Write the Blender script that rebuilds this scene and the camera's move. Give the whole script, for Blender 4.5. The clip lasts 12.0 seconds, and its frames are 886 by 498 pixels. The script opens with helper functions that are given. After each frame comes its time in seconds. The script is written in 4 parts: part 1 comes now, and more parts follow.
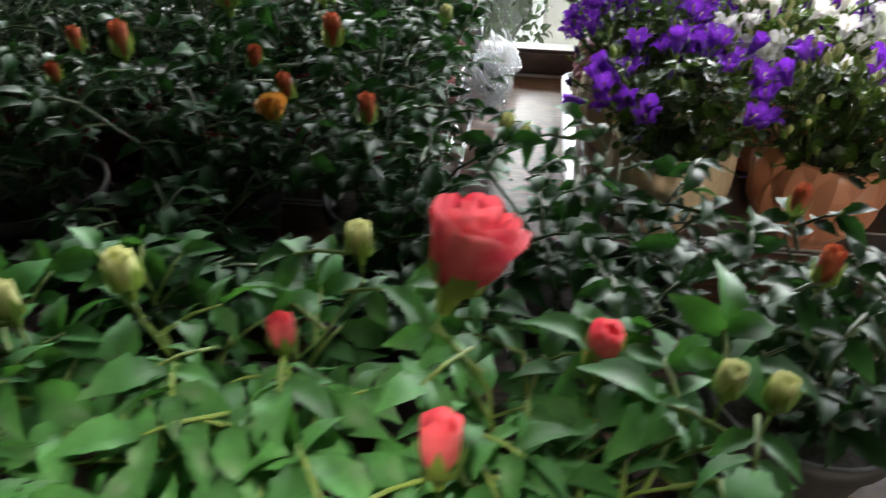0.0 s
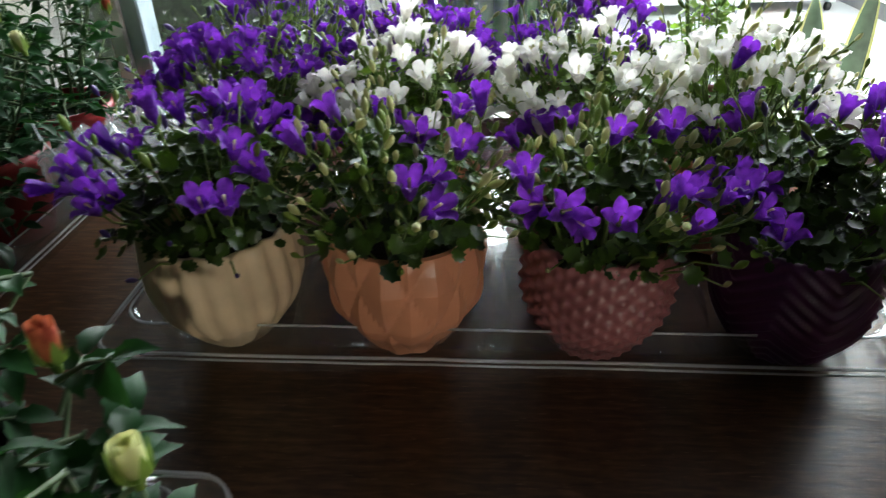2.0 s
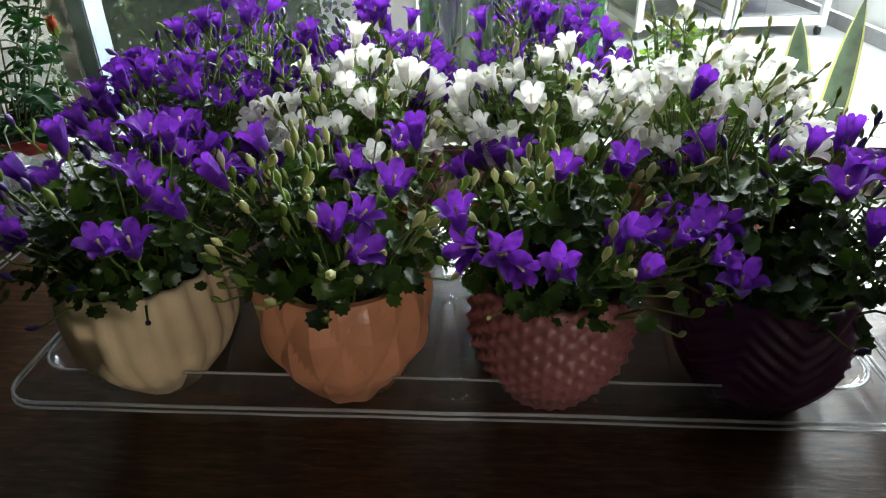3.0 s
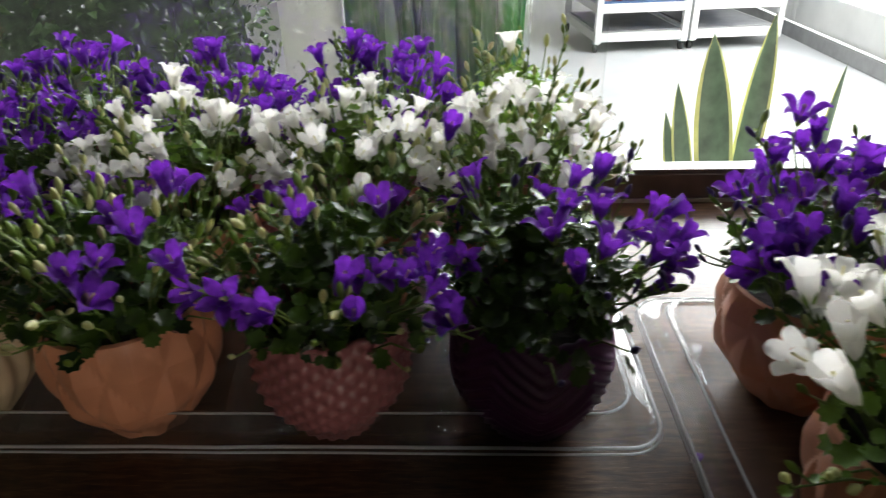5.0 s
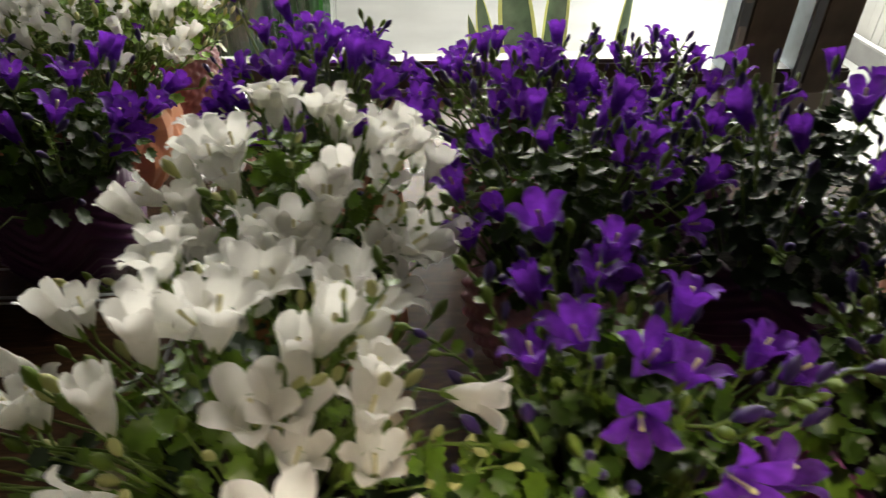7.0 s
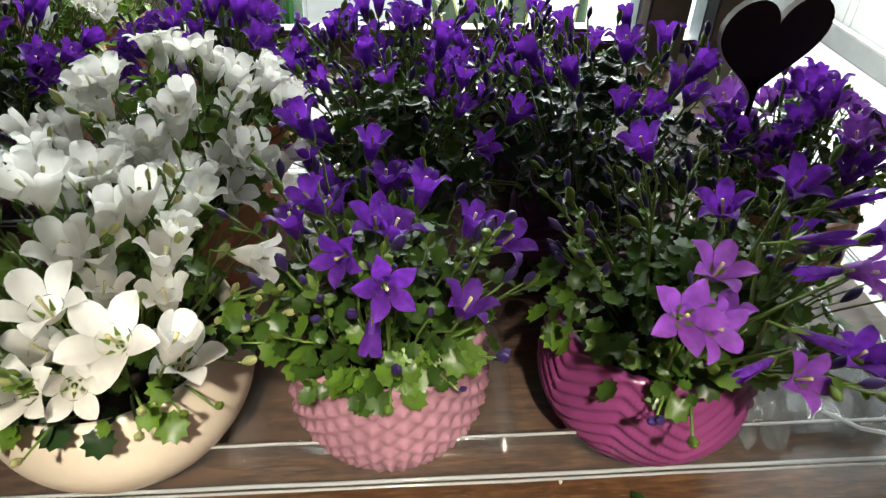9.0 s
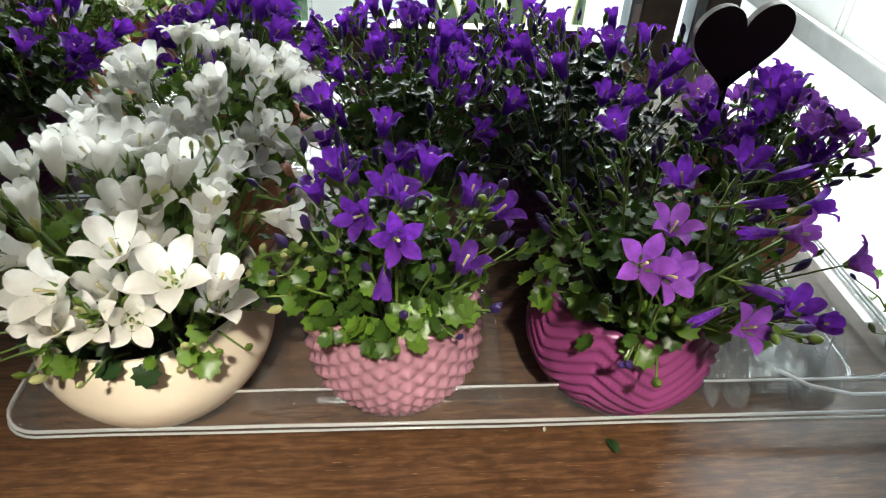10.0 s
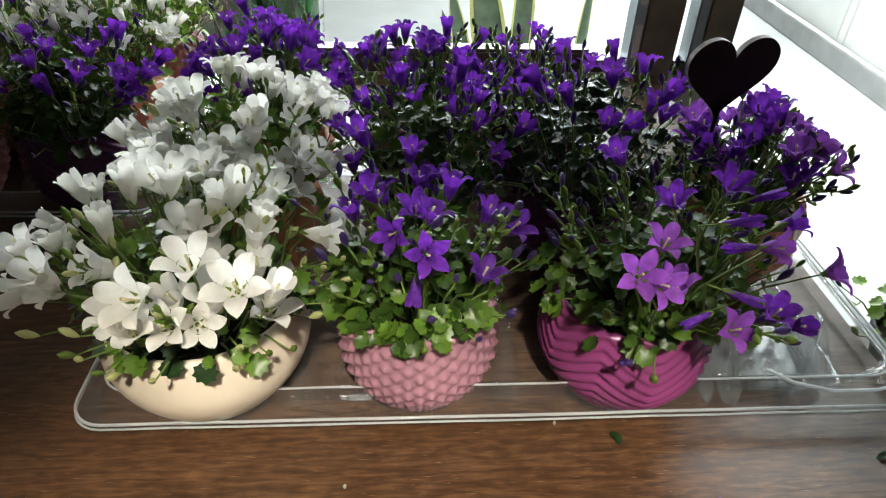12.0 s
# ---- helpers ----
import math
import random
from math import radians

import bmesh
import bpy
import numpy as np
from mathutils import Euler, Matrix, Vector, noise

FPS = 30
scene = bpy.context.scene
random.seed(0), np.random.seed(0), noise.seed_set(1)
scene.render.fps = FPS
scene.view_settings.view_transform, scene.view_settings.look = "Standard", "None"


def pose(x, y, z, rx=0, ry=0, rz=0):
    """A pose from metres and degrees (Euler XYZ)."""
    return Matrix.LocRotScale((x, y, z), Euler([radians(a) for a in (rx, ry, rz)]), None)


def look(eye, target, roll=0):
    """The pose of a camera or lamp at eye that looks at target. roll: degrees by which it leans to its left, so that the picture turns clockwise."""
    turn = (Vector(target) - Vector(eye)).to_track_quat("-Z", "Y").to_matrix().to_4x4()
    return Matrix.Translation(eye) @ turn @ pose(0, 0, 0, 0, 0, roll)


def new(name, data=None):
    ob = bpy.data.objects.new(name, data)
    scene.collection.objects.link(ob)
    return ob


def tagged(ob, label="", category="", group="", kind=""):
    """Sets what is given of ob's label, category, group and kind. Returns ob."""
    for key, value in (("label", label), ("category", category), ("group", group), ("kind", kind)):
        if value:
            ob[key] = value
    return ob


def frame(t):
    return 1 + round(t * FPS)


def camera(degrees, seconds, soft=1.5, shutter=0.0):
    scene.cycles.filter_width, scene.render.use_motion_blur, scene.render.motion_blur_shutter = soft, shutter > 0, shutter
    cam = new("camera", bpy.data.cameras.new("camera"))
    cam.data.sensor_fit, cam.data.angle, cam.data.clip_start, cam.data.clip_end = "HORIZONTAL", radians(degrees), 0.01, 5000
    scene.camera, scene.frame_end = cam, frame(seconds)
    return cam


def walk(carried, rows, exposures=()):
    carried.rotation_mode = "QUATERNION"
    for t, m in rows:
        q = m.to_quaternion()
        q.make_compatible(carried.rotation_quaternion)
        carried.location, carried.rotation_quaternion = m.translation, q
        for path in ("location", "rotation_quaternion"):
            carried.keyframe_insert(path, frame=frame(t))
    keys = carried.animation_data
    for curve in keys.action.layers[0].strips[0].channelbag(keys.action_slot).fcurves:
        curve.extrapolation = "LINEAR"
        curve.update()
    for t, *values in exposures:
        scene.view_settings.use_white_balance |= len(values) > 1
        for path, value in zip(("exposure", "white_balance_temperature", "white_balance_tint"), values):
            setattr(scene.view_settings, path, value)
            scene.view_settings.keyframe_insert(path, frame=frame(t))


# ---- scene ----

cam = camera(67.9, 12.0, soft=1.2, shutter=0.4)
PATH = [
    (0, (-0.0018, 0.1664, 1.2517), (-0.1871, 1.6239, 0.144), 0.8),
    (0.5, (0.1269, 0.2284, 1.2407), (-0.0477, 1.718, 0.1744), 0.3),
    (1, (0.2494, 0.2836, 1.2214), (0.1038, 1.7928, 0.1799), -1.0),
    (1.5, (0.3399, 0.3196, 1.1993), (0.1779, 1.8612, 0.2075), -2.1),
    (2, (0.3966, 0.366, 1.1938), (0.2901, 1.9257, 0.2232), -1.3),
    (2.5, (0.4312, 0.4054, 1.1772), (0.3394, 1.9819, 0.2342), -1.5),
    (2.7, (0.434, 0.4106, 1.1809), (0.3387, 1.9949, 0.2489), -0.9),
    (4.3, (0.522, 0.4105, 1.2039), (0.3851, 2.0075, 0.2986), -2.5),
    (4.5, (0.5458, 0.4085, 1.2103), (0.4258, 2.0097, 0.3106), -2.7),
    (5, (0.6122, 0.409, 1.2122), (0.5457, 2.0147, 0.3152), -1.6),
    (5.5, (0.6998, 0.4117, 1.2103), (0.6929, 2.0138, 0.305), -1.3),
    (6, (0.7954, 0.3868, 1.2122), (0.85, 1.981, 0.2949), -0.2),
    (6.5, (0.8821, 0.3444, 1.2112), (0.9923, 1.8929, 0.2232), 0.4),
    (7, (0.9746, 0.3114, 1.214), (1.0961, 1.7854, 0.1201), 1.0),
    (7.5, (1.0357, 0.2903, 1.2076), (1.1612, 1.7734, 0.1256), 1.8),
    (7.7, (1.0519, 0.284, 1.2085), (1.1786, 1.7655, 0.1247), 2.0),
    (9.3, (1.0959, 0.1763, 1.2352), (1.2061, 1.6265, 0.1072), 1.14),
    (9.5, (1.0931, 0.1664, 1.2388), (1.2033, 1.6166, 0.1118), 1.14),
    (10, (1.0874, 0.1325, 1.2471), (1.21, 1.5861, 0.1256), 2.5),
    (10.5, (1.0754, 0.1021, 1.2747), (1.1858, 1.5805, 0.1845), 2.1),
    (11, (1.0648, 0.0842, 1.2867), (1.1541, 1.5501, 0.1781), 1.3),
    (11.5, (1.0723, 0.0837, 1.2876), (1.1783, 1.5463, 0.1762), 1.7),
    (12, (1.0713, 0.0892, 1.2867), (1.1785, 1.5548, 0.1781), 1.9),
]

walk(cam, [(t, look(eye, target, roll)) for t, eye, target, roll in PATH],
     exposures=[(0, 0.2, 6750, 10), (1, -0.2, 6500, 7), (2.5, -0.22, 6450, 4), (4.5, -0.55, 6700, 8), (5.5, -0.8, 6850, 10), (7, -1.2, 7700, 8), (7.5, -1.1, 7400, 7), (9.5, -0.72, 6600, 2), (10.2, -0.75, 6550, 2), (12, -0.88, 6550, 2)])

# ---- light ----
T = 0.8          # table top
WIN = 1.3        # window plane


def area_lamp(name, m, w, h, watts, colour=(1, 1, 1)):
    d = bpy.data.lights.new(name, "AREA")
    d.shape, d.size, d.size_y, d.energy, d.color = "RECTANGLE", w, h, watts, colour
    ob = new(name, d)
    ob.matrix_world = m
    return ob


world = bpy.data.worlds.new("world")
scene.world = world
world.use_nodes = True
wn = world.node_tree
sky = wn.nodes.new("ShaderNodeTexSky")
sky.sky_type, sky.sun_disc = "NISHITA", False
sky.sun_elevation, sky.sun_rotation = radians(40), radians(60)
wn.links.new(sky.outputs[0], wn.nodes["Background"].inputs[0])
wn.nodes["Background"].inputs[1].default_value = 0.1

# daylight through the glazed doors and the glass roof of the hall, with added fills beside it
area_lamp("door_daylight", look((3.25, 4.2, 1.25), (0, 3.4, 0.4)), 5.0, 2.1, 130, (0.93, 0.97, 1.0))
area_lamp("roof_daylight", pose(2.75, 3.7, 2.93), 0.9, 4.6, 330, (0.9, 0.95, 1.0))
# added fill panel hanging free in the hall to backlight the plants
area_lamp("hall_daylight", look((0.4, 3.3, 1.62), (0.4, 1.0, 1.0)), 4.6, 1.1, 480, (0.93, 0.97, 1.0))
# added weak fill from beyond the table's end, no known source there
area_lamp("east_window_daylight", look((3.25, -0.45, 1.45), (0.8, 0.4, 0.9)), 0.75, 0.8, 6, (1.0, 0.94, 0.85))


def ceiling_spot(eye, target, watts, degrees):
    d = bpy.data.lights.new("ceiling_spot", "SPOT")
    d.energy, d.color, d.shadow_soft_size = watts, (1.0, 0.9, 0.78), 0.06
    d.spot_size, d.spot_blend = radians(degrees), 0.5
    new("ceiling_spot_light", d).matrix_world = look(eye, target)


# two added ceiling fill spots over the young roses and the front tray, and an added wall fill towards the middle tray
ceiling_spot((-0.3, -0.5, 2.75), (-0.1, 0.16, 0.95), 330, 16)
ceiling_spot((1.15, -0.95, 2.75), (1.08, 0.1, 0.82), 820, 24)
ceiling_spot((1.5, -2.45, 1.2), (0.26, 0.85, 0.9), 120, 11)


# ---- materials ----
def material(name, colour, rough=0.5, metal=0.0, vary=0.2, scale=30.0, bump=0.0, bump_scale=200.0, rand=0.12,
             translucent=0.0, tcolour=None, spec=0.5, second=None):
    m = bpy.data.materials.new(name)
    m.use_nodes = True
    t = m.node_tree
    n, l = t.nodes, t.links
    b = n["Principled BSDF"]
    b.inputs["Roughness"].default_value = rough
    b.inputs["Metallic"].default_value = metal
    b.inputs["Specular IOR Level"].default_value = spec
    co = n.new("ShaderNodeTexCoord")
    tex = n.new("ShaderNodeTexNoise")
    tex.inputs["Scale"].default_value = scale
    tex.inputs["Detail"].default_value = 5
    l.new(co.outputs["Object"], tex.inputs["Vector"])
    ramp = n.new("ShaderNodeValToRGB")
    lo = [c * (1 - vary) for c in colour]
    hi = second or [min(1, c * (1 + vary)) for c in colour]
    ramp.color_ramp.elements[0].color, ramp.color_ramp.elements[1].color = (*lo, 1), (*hi, 1)
    ramp.color_ramp.elements[0].position, ramp.color_ramp.elements[1].position = 0.32, 0.68
    l.new(tex.outputs["Fac"], ramp.inputs[0])
    hsv = n.new("ShaderNodeHueSaturation")
    l.new(ramp.outputs[0], hsv.inputs["Color"])
    info = n.new("ShaderNodeObjectInfo")
    geo = n.new("ShaderNodeNewGeometry")
    add = n.new("ShaderNodeMath")
    add.operation = "ADD"
    l.new(info.outputs["Random"], add.inputs[0])
    l.new(geo.outputs["Random Per Island"], add.inputs[1])
    mr = n.new("ShaderNodeMapRange")
    mr.inputs[2].default_value = 2.0
    mr.inputs[3].default_value, mr.inputs[4].default_value = 1 - 2 * rand, 1 + 2 * rand
    l.new(add.outputs[0], mr.inputs[0])
    l.new(mr.outputs[0], hsv.inputs["Value"])
    l.new(hsv.outputs[0], b.inputs["Base Color"])
    if bump:
        bt = n.new("ShaderNodeTexNoise")
        bt.inputs["Scale"].default_value = bump_scale
        bt.inputs["Detail"].default_value = 4
        l.new(co.outputs["Object"], bt.inputs["Vector"])
        bn = n.new("ShaderNodeBump")
        bn.inputs["Strength"].default_value = bump
        bn.inputs["Distance"].default_value = 0.002
        l.new(bt.outputs["Fac"], bn.inputs["Height"])
        l.new(bn.outputs[0], b.inputs["Normal"])
    if translucent:
        tr = n.new("ShaderNodeBsdfTranslucent")
        mixc = n.new("ShaderNodeMix")
        mixc.data_type, mixc.blend_type = "RGBA", "MULTIPLY"
        mixc.inputs[0].default_value = 1.0
        l.new(hsv.outputs[0], mixc.inputs[6])
        mixc.inputs[7].default_value = (*(tcolour or (1, 1, 1)), 1)
        l.new(mixc.outputs[2], tr.inputs[0])
        mx = n.new("ShaderNodeMixShader")
        mx.inputs[0].default_value = translucent
        l.new(b.outputs[0], mx.inputs[1])
        l.new(tr.outputs[0], mx.inputs[2])
        l.new(mx.outputs[0], n["Material Output"].inputs[0])
    return m


def clear_plastic(name, tint=(0.97, 0.98, 0.98), rough=0.05, crinkle=0.0, haze=0.06):
    """Thin clear sheet: mostly straight through, with gloss by Fresnel and a little haze."""
    m = bpy.data.materials.new(name)
    m.use_nodes = True
    n, l = m.node_tree.nodes, m.node_tree.links
    n.remove(n["Principled BSDF"])
    tr = n.new("ShaderNodeBsdfTransparent")
    tr.inputs[0].default_value = (*tint, 1)
    gl = n.new("ShaderNodeBsdfGlossy")
    gl.inputs["Roughness"].default_value = rough
    df = n.new("ShaderNodeBsdfDiffuse")
    df.inputs[0].default_value = (0.8, 0.82, 0.84, 1)
    fr = n.new("ShaderNodeLayerWeight")
    fr.inputs["Blend"].default_value = 0.5
    pw = n.new("ShaderNodeMath")
    pw.operation, pw.inputs[1].default_value = "POWER", 4.0
    l.new(fr.outputs["Facing"], pw.inputs[0])
    sc = n.new("ShaderNodeMath")
    sc.operation, sc.inputs[1].default_value, sc.inputs[2].default_value = "MULTIPLY_ADD", 0.75, 0.05
    l.new(pw.outputs[0], sc.inputs[0])
    a, b = n.new("ShaderNodeMixShader"), n.new("ShaderNodeMixShader")
    a.inputs[0].default_value = haze
    l.new(tr.outputs[0], a.inputs[1])
    ts = n.new("ShaderNodeBsdfTranslucent")
    ts.inputs[0].default_value = (0.85, 0.87, 0.9, 1)
    hz = n.new("ShaderNodeMixShader")
    hz.inputs[0].default_value = 0.55
    l.new(df.outputs[0], hz.inputs[1])
    l.new(ts.outputs[0], hz.inputs[2])
    l.new(hz.outputs[0], a.inputs[2])
    l.new(sc.outputs[0], b.inputs[0])
    l.new(a.outputs[0], b.inputs[1])
    l.new(gl.outputs[0], b.inputs[2])
    l.new(b.outputs[0], n["Material Output"].inputs[0])
    if crinkle:
        co = n.new("ShaderNodeTexCoord")
        t = n.new("ShaderNodeTexNoise")
        t.inputs["Scale"].default_value = 45
        t.inputs["Detail"].default_value = 3
        l.new(co.outputs["Object"], t.inputs["Vector"])
        bn = n.new("ShaderNodeBump")
        bn.inputs["Strength"].default_value = crinkle
        bn.inputs["Distance"].default_value = 0.01
        l.new(t.outputs["Fac"], bn.inputs["Height"])
        l.new(bn.outputs[0], gl.inputs["Normal"])
        l.new(bn.outputs[0], fr.inputs["Normal"])
    return m


def wood_material():
    m = bpy.data.materials.new("varnished_wood")
    m.use_nodes = True
    n, l = m.node_tree.nodes, m.node_tree.links
    b = n["Principled BSDF"]
    co = n.new("ShaderNodeTexCoord")
    mp = n.new("ShaderNodeMapping")
    mp.inputs["Scale"].default_value = (17, 120, 20)
    l.new(co.outputs["Object"], mp.inputs[0])
    t1 = n.new("ShaderNodeTexNoise")
    t1.inputs["Scale"].default_value, t1.inputs["Detail"].default_value = 1.8, 14
    t1.inputs["Distortion"].default_value = 0.6
    l.new(mp.outputs[0], t1.inputs["Vector"])
    r = n.new("ShaderNodeValToRGB")
    e = r.color_ramp.elements
    e[0].position, e[0].color = 0.25, (0.03, 0.013, 0.0066, 1)
    e[1].position, e[1].color = 0.75, (0.142, 0.073, 0.036, 1)
    mid = e.new(0.5)
    mid.color = (0.072, 0.034, 0.016, 1)
    l.new(t1.outputs["Fac"], r.inputs[0])
    t2 = n.new("ShaderNodeTexNoise")
    t2.inputs["Scale"].default_value, t2.inputs["Detail"].default_value = 75, 12
    l.new(co.outputs["Object"], t2.inputs["Vector"])
    mx = n.new("ShaderNodeMix")
    mx.data_type, mx.blend_type = "RGBA", "OVERLAY"
    mx.inputs[0].default_value = 0.5
    l.new(r.outputs[0], mx.inputs[6])
    l.new(t2.outputs["Fac"], mx.inputs[7])
    # pale scratches across the grain
    mp2 = n.new("ShaderNodeMapping")
    mp2.inputs["Scale"].default_value = (24, 480, 20)
    mp2.inputs["Rotation"].default_value = (0, 0, 0.12)
    l.new(co.outputs["Object"], mp2.inputs[0])
    t3 = n.new("ShaderNodeTexNoise")
    t3.inputs["Scale"].default_value, t3.inputs["Detail"].default_value = 2.2, 3
    l.new(mp2.outputs[0], t3.inputs["Vector"])
    r3 = n.new("ShaderNodeValToRGB")
    r3.color_ramp.elements[0].position, r3.color_ramp.elements[1].position = 0.66, 0.74
    l.new(t3.outputs["Fac"], r3.inputs[0])
    mx2 = n.new("ShaderNodeMix")
    mx2.data_type = "RGBA"
    l.new(r3.outputs[0], mx2.inputs[0])
    l.new(mx.outputs[2], mx2.inputs[6])
    mx2.inputs[7].default_value = (0.3, 0.19, 0.11, 1)
    l.new(mx2.outputs[2], b.inputs["Base Color"])
    rr = n.new("ShaderNodeMapRange")
    rr.inputs[3].default_value, rr.inputs[4].default_value = 0.27, 0.42
    b.inputs["Specular IOR Level"].default_value = 0.36
    l.new(t2.outputs["Fac"], rr.inputs[0])
    l.new(rr.outputs[0], b.inputs["Roughness"])
    bn = n.new("ShaderNodeBump")
    bn.inputs["Strength"].default_value, bn.inputs["Distance"].default_value = 0.25, 0.001
    l.new(t1.outputs["Fac"], bn.inputs["Height"])
    l.new(bn.outputs[0], b.inputs["Normal"])
    return m


WOOD = wood_material()
M_PURPLE = material("purple_petal", (0.15, 0.032, 0.37), 0.55, vary=0.35, scale=120, rand=0.22, translucent=0.42, tcolour=(1.1, 0.8, 1.1), spec=0.25)
M_LILAC = material("lilac_petal", (0.29, 0.075, 0.48), 0.55, vary=0.25, scale=90, rand=0.12, translucent=0.35, spec=0.25)
M_WHITE = material("white_petal", (0.86, 0.84, 0.80), 0.55, vary=0.06, scale=90, rand=0.04, translucent=0.42, spec=0.25)
M_DARKBUD = material("dark_bud", (0.045, 0.02, 0.13), 0.5, rand=0.2)
M_PALEBUD = material("pale_bud", (0.55, 0.56, 0.25), 0.5, rand=0.12, translucent=0.25)
M_CALYX = material("calyx_green", (0.16, 0.24, 0.04), 0.5, rand=0.2, translucent=0.3)
M_STYLE = material("style_pale", (0.72, 0.66, 0.36), 0.6)
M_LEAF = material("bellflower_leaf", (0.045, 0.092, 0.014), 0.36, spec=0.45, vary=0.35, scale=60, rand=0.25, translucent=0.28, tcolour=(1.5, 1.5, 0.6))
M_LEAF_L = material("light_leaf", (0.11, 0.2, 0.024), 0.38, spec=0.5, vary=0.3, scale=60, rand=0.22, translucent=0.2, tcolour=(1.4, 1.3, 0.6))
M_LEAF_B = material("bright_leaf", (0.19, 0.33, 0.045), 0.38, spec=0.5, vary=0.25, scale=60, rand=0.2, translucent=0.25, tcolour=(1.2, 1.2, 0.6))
# dark green of some plants, also painted shade over two middle-tray rims
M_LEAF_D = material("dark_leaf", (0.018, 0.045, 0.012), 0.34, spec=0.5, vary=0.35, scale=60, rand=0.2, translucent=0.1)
M_ROSESTEM = material("rose_stem", (0.045, 0.075, 0.025), 0.5, rand=0.15)
M_STEM = material("green_stem", (0.13, 0.2, 0.04), 0.5, rand=0.15, translucent=0.15)
# two rose greens also carry light: darkened where unlit, brightened on young front plants
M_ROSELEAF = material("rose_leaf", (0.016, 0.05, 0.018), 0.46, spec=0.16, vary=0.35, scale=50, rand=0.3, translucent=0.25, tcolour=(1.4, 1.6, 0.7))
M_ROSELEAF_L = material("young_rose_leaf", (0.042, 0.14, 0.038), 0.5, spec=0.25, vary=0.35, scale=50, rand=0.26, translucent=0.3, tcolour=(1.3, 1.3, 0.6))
M_ROSE = material("coral_rose_petal", (0.8, 0.05, 0.1), 0.5, vary=0.25, scale=40, rand=0.06, translucent=0.3, second=(0.94, 0.24, 0.25))
M_ROSEBUD = material("orange_bud_petal", (0.42, 0.05, 0.025), 0.5, vary=0.3, scale=70, rand=0.15, translucent=0.2, second=(0.58, 0.17, 0.07))
M_YROSE = material("yellow_rose_petal", (0.75, 0.36, 0.07), 0.5, vary=0.25, scale=60, rand=0.1, translucent=0.25)
M_SOIL = material("potting_soil", (0.02, 0.014, 0.01), 0.9, vary=0.5, scale=120, bump=0.8, bump_scale=150)
M_CREAM = material("cream_glaze", (0.74, 0.64, 0.52), 0.3, vary=0.1, scale=14, rand=0.03, bump=0.05)
M_BEIGE = material("beige_stoneware", (0.7, 0.55, 0.36), 0.42, vary=0.15, scale=20, rand=0.03, bump=0.1)
M_TERRA = material("salmon_glaze", (0.64, 0.28, 0.16), 0.34, vary=0.15, scale=16, rand=0.04, bump=0.05)
M_PINK = material("dusty_pink_glaze", (0.33, 0.165, 0.215), 0.3, vary=0.15, scale=16, rand=0.03, bump=0.05)
M_MAUVE = material("mauve_brown_glaze", (0.27, 0.10, 0.105), 0.38, vary=0.15, scale=16, rand=0.03)
M_MAGENTA = material("magenta_glaze", (0.22, 0.042, 0.15), 0.28, vary=0.15, scale=16, rand=0.03)
M_PLUM = material("plum_glaze", (0.085, 0.018, 0.085), 0.3, vary=0.2, scale=16, rand=0.03)
M_REDPOT = material("red_plastic", (0.26, 0.02, 0.024), 0.35, vary=0.15, scale=12, rand=0.1)
M_HEART = material("dark_maroon_board", (0.016, 0.004, 0.01), 0.6, spec=0.2, vary=0.2, scale=30)
M_HEARTEDGE = material("board_edge", (0.2, 0.17, 0.16), 0.5)
M_FRAME = material("dark_window_frame", (0.06, 0.045, 0.035), 0.4, vary=0.3, scale=25, bump=0.1)
M_POST = material("weathered_post", (0.17, 0.14, 0.11), 0.45, vary=0.3, scale=18, bump=0.15, bump_scale=60)
M_STEEL = material("grey_blue_steel", (0.36, 0.42, 0.47), 0.35, metal=0.6, vary=0.2, scale=25)
M_PAINT = material("white_paint", (0.72, 0.72, 0.70), 0.5, vary=0.06, scale=4, rand=0.02, bump=0.05)
M_WALL = material("plaster", (0.55, 0.51, 0.45), 0.8, vary=0.08, scale=3, rand=0.02, bump=0.2, bump_scale=60)
# near black for unseen walls and ceilings, cuts bounce light and reflections
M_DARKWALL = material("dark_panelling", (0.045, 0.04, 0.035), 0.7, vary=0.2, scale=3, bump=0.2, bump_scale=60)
M_HALLFLOOR = material("pale_floor", (0.52, 0.53, 0.53), 0.28, vary=0.1, scale=2.5, rand=0.0)
M_SKIRT = material("grey_skirting", (0.25, 0.25, 0.25), 0.5, vary=0.15, scale=8)
M_BLUE = material("blue_mat", (0.06, 0.12, 0.25), 0.6, vary=0.2, scale=8)
M_RUBBER = material("rubber", (0.03, 0.03, 0.03), 0.6, vary=0.2, scale=20)
M_SANS = material("snake_leaf", (0.09, 0.14, 0.085), 0.4, vary=0.4, scale=14, rand=0.08)
M_SANSEDGE = material("snake_leaf_edge", (0.55, 0.56, 0.20), 0.4, vary=0.1, scale=30)
M_TALLGREEN = material("tall_green_leaf", (0.028, 0.13, 0.028), 0.4, vary=0.4, scale=10, rand=0.2, translucent=0.3)
M_HEDGE = material("hedge_leaf", (0.04, 0.075, 0.022), 0.5, vary=0.4, scale=12, rand=0.25, translucent=0.25)
M_CLEAR = clear_plastic("clear_tray_plastic")
M_FOIL = clear_plastic("crinkled_plastic", rough=0.08, crinkle=1.0, haze=0.2)
M_SLEEVE = clear_plastic("cellophane", rough=0.08, haze=0.006)
M_DROP = clear_plastic("water_drop", rough=0.02, haze=0.22)
M_GLASS = clear_plastic("window_glass", rough=0.0, haze=0.005)


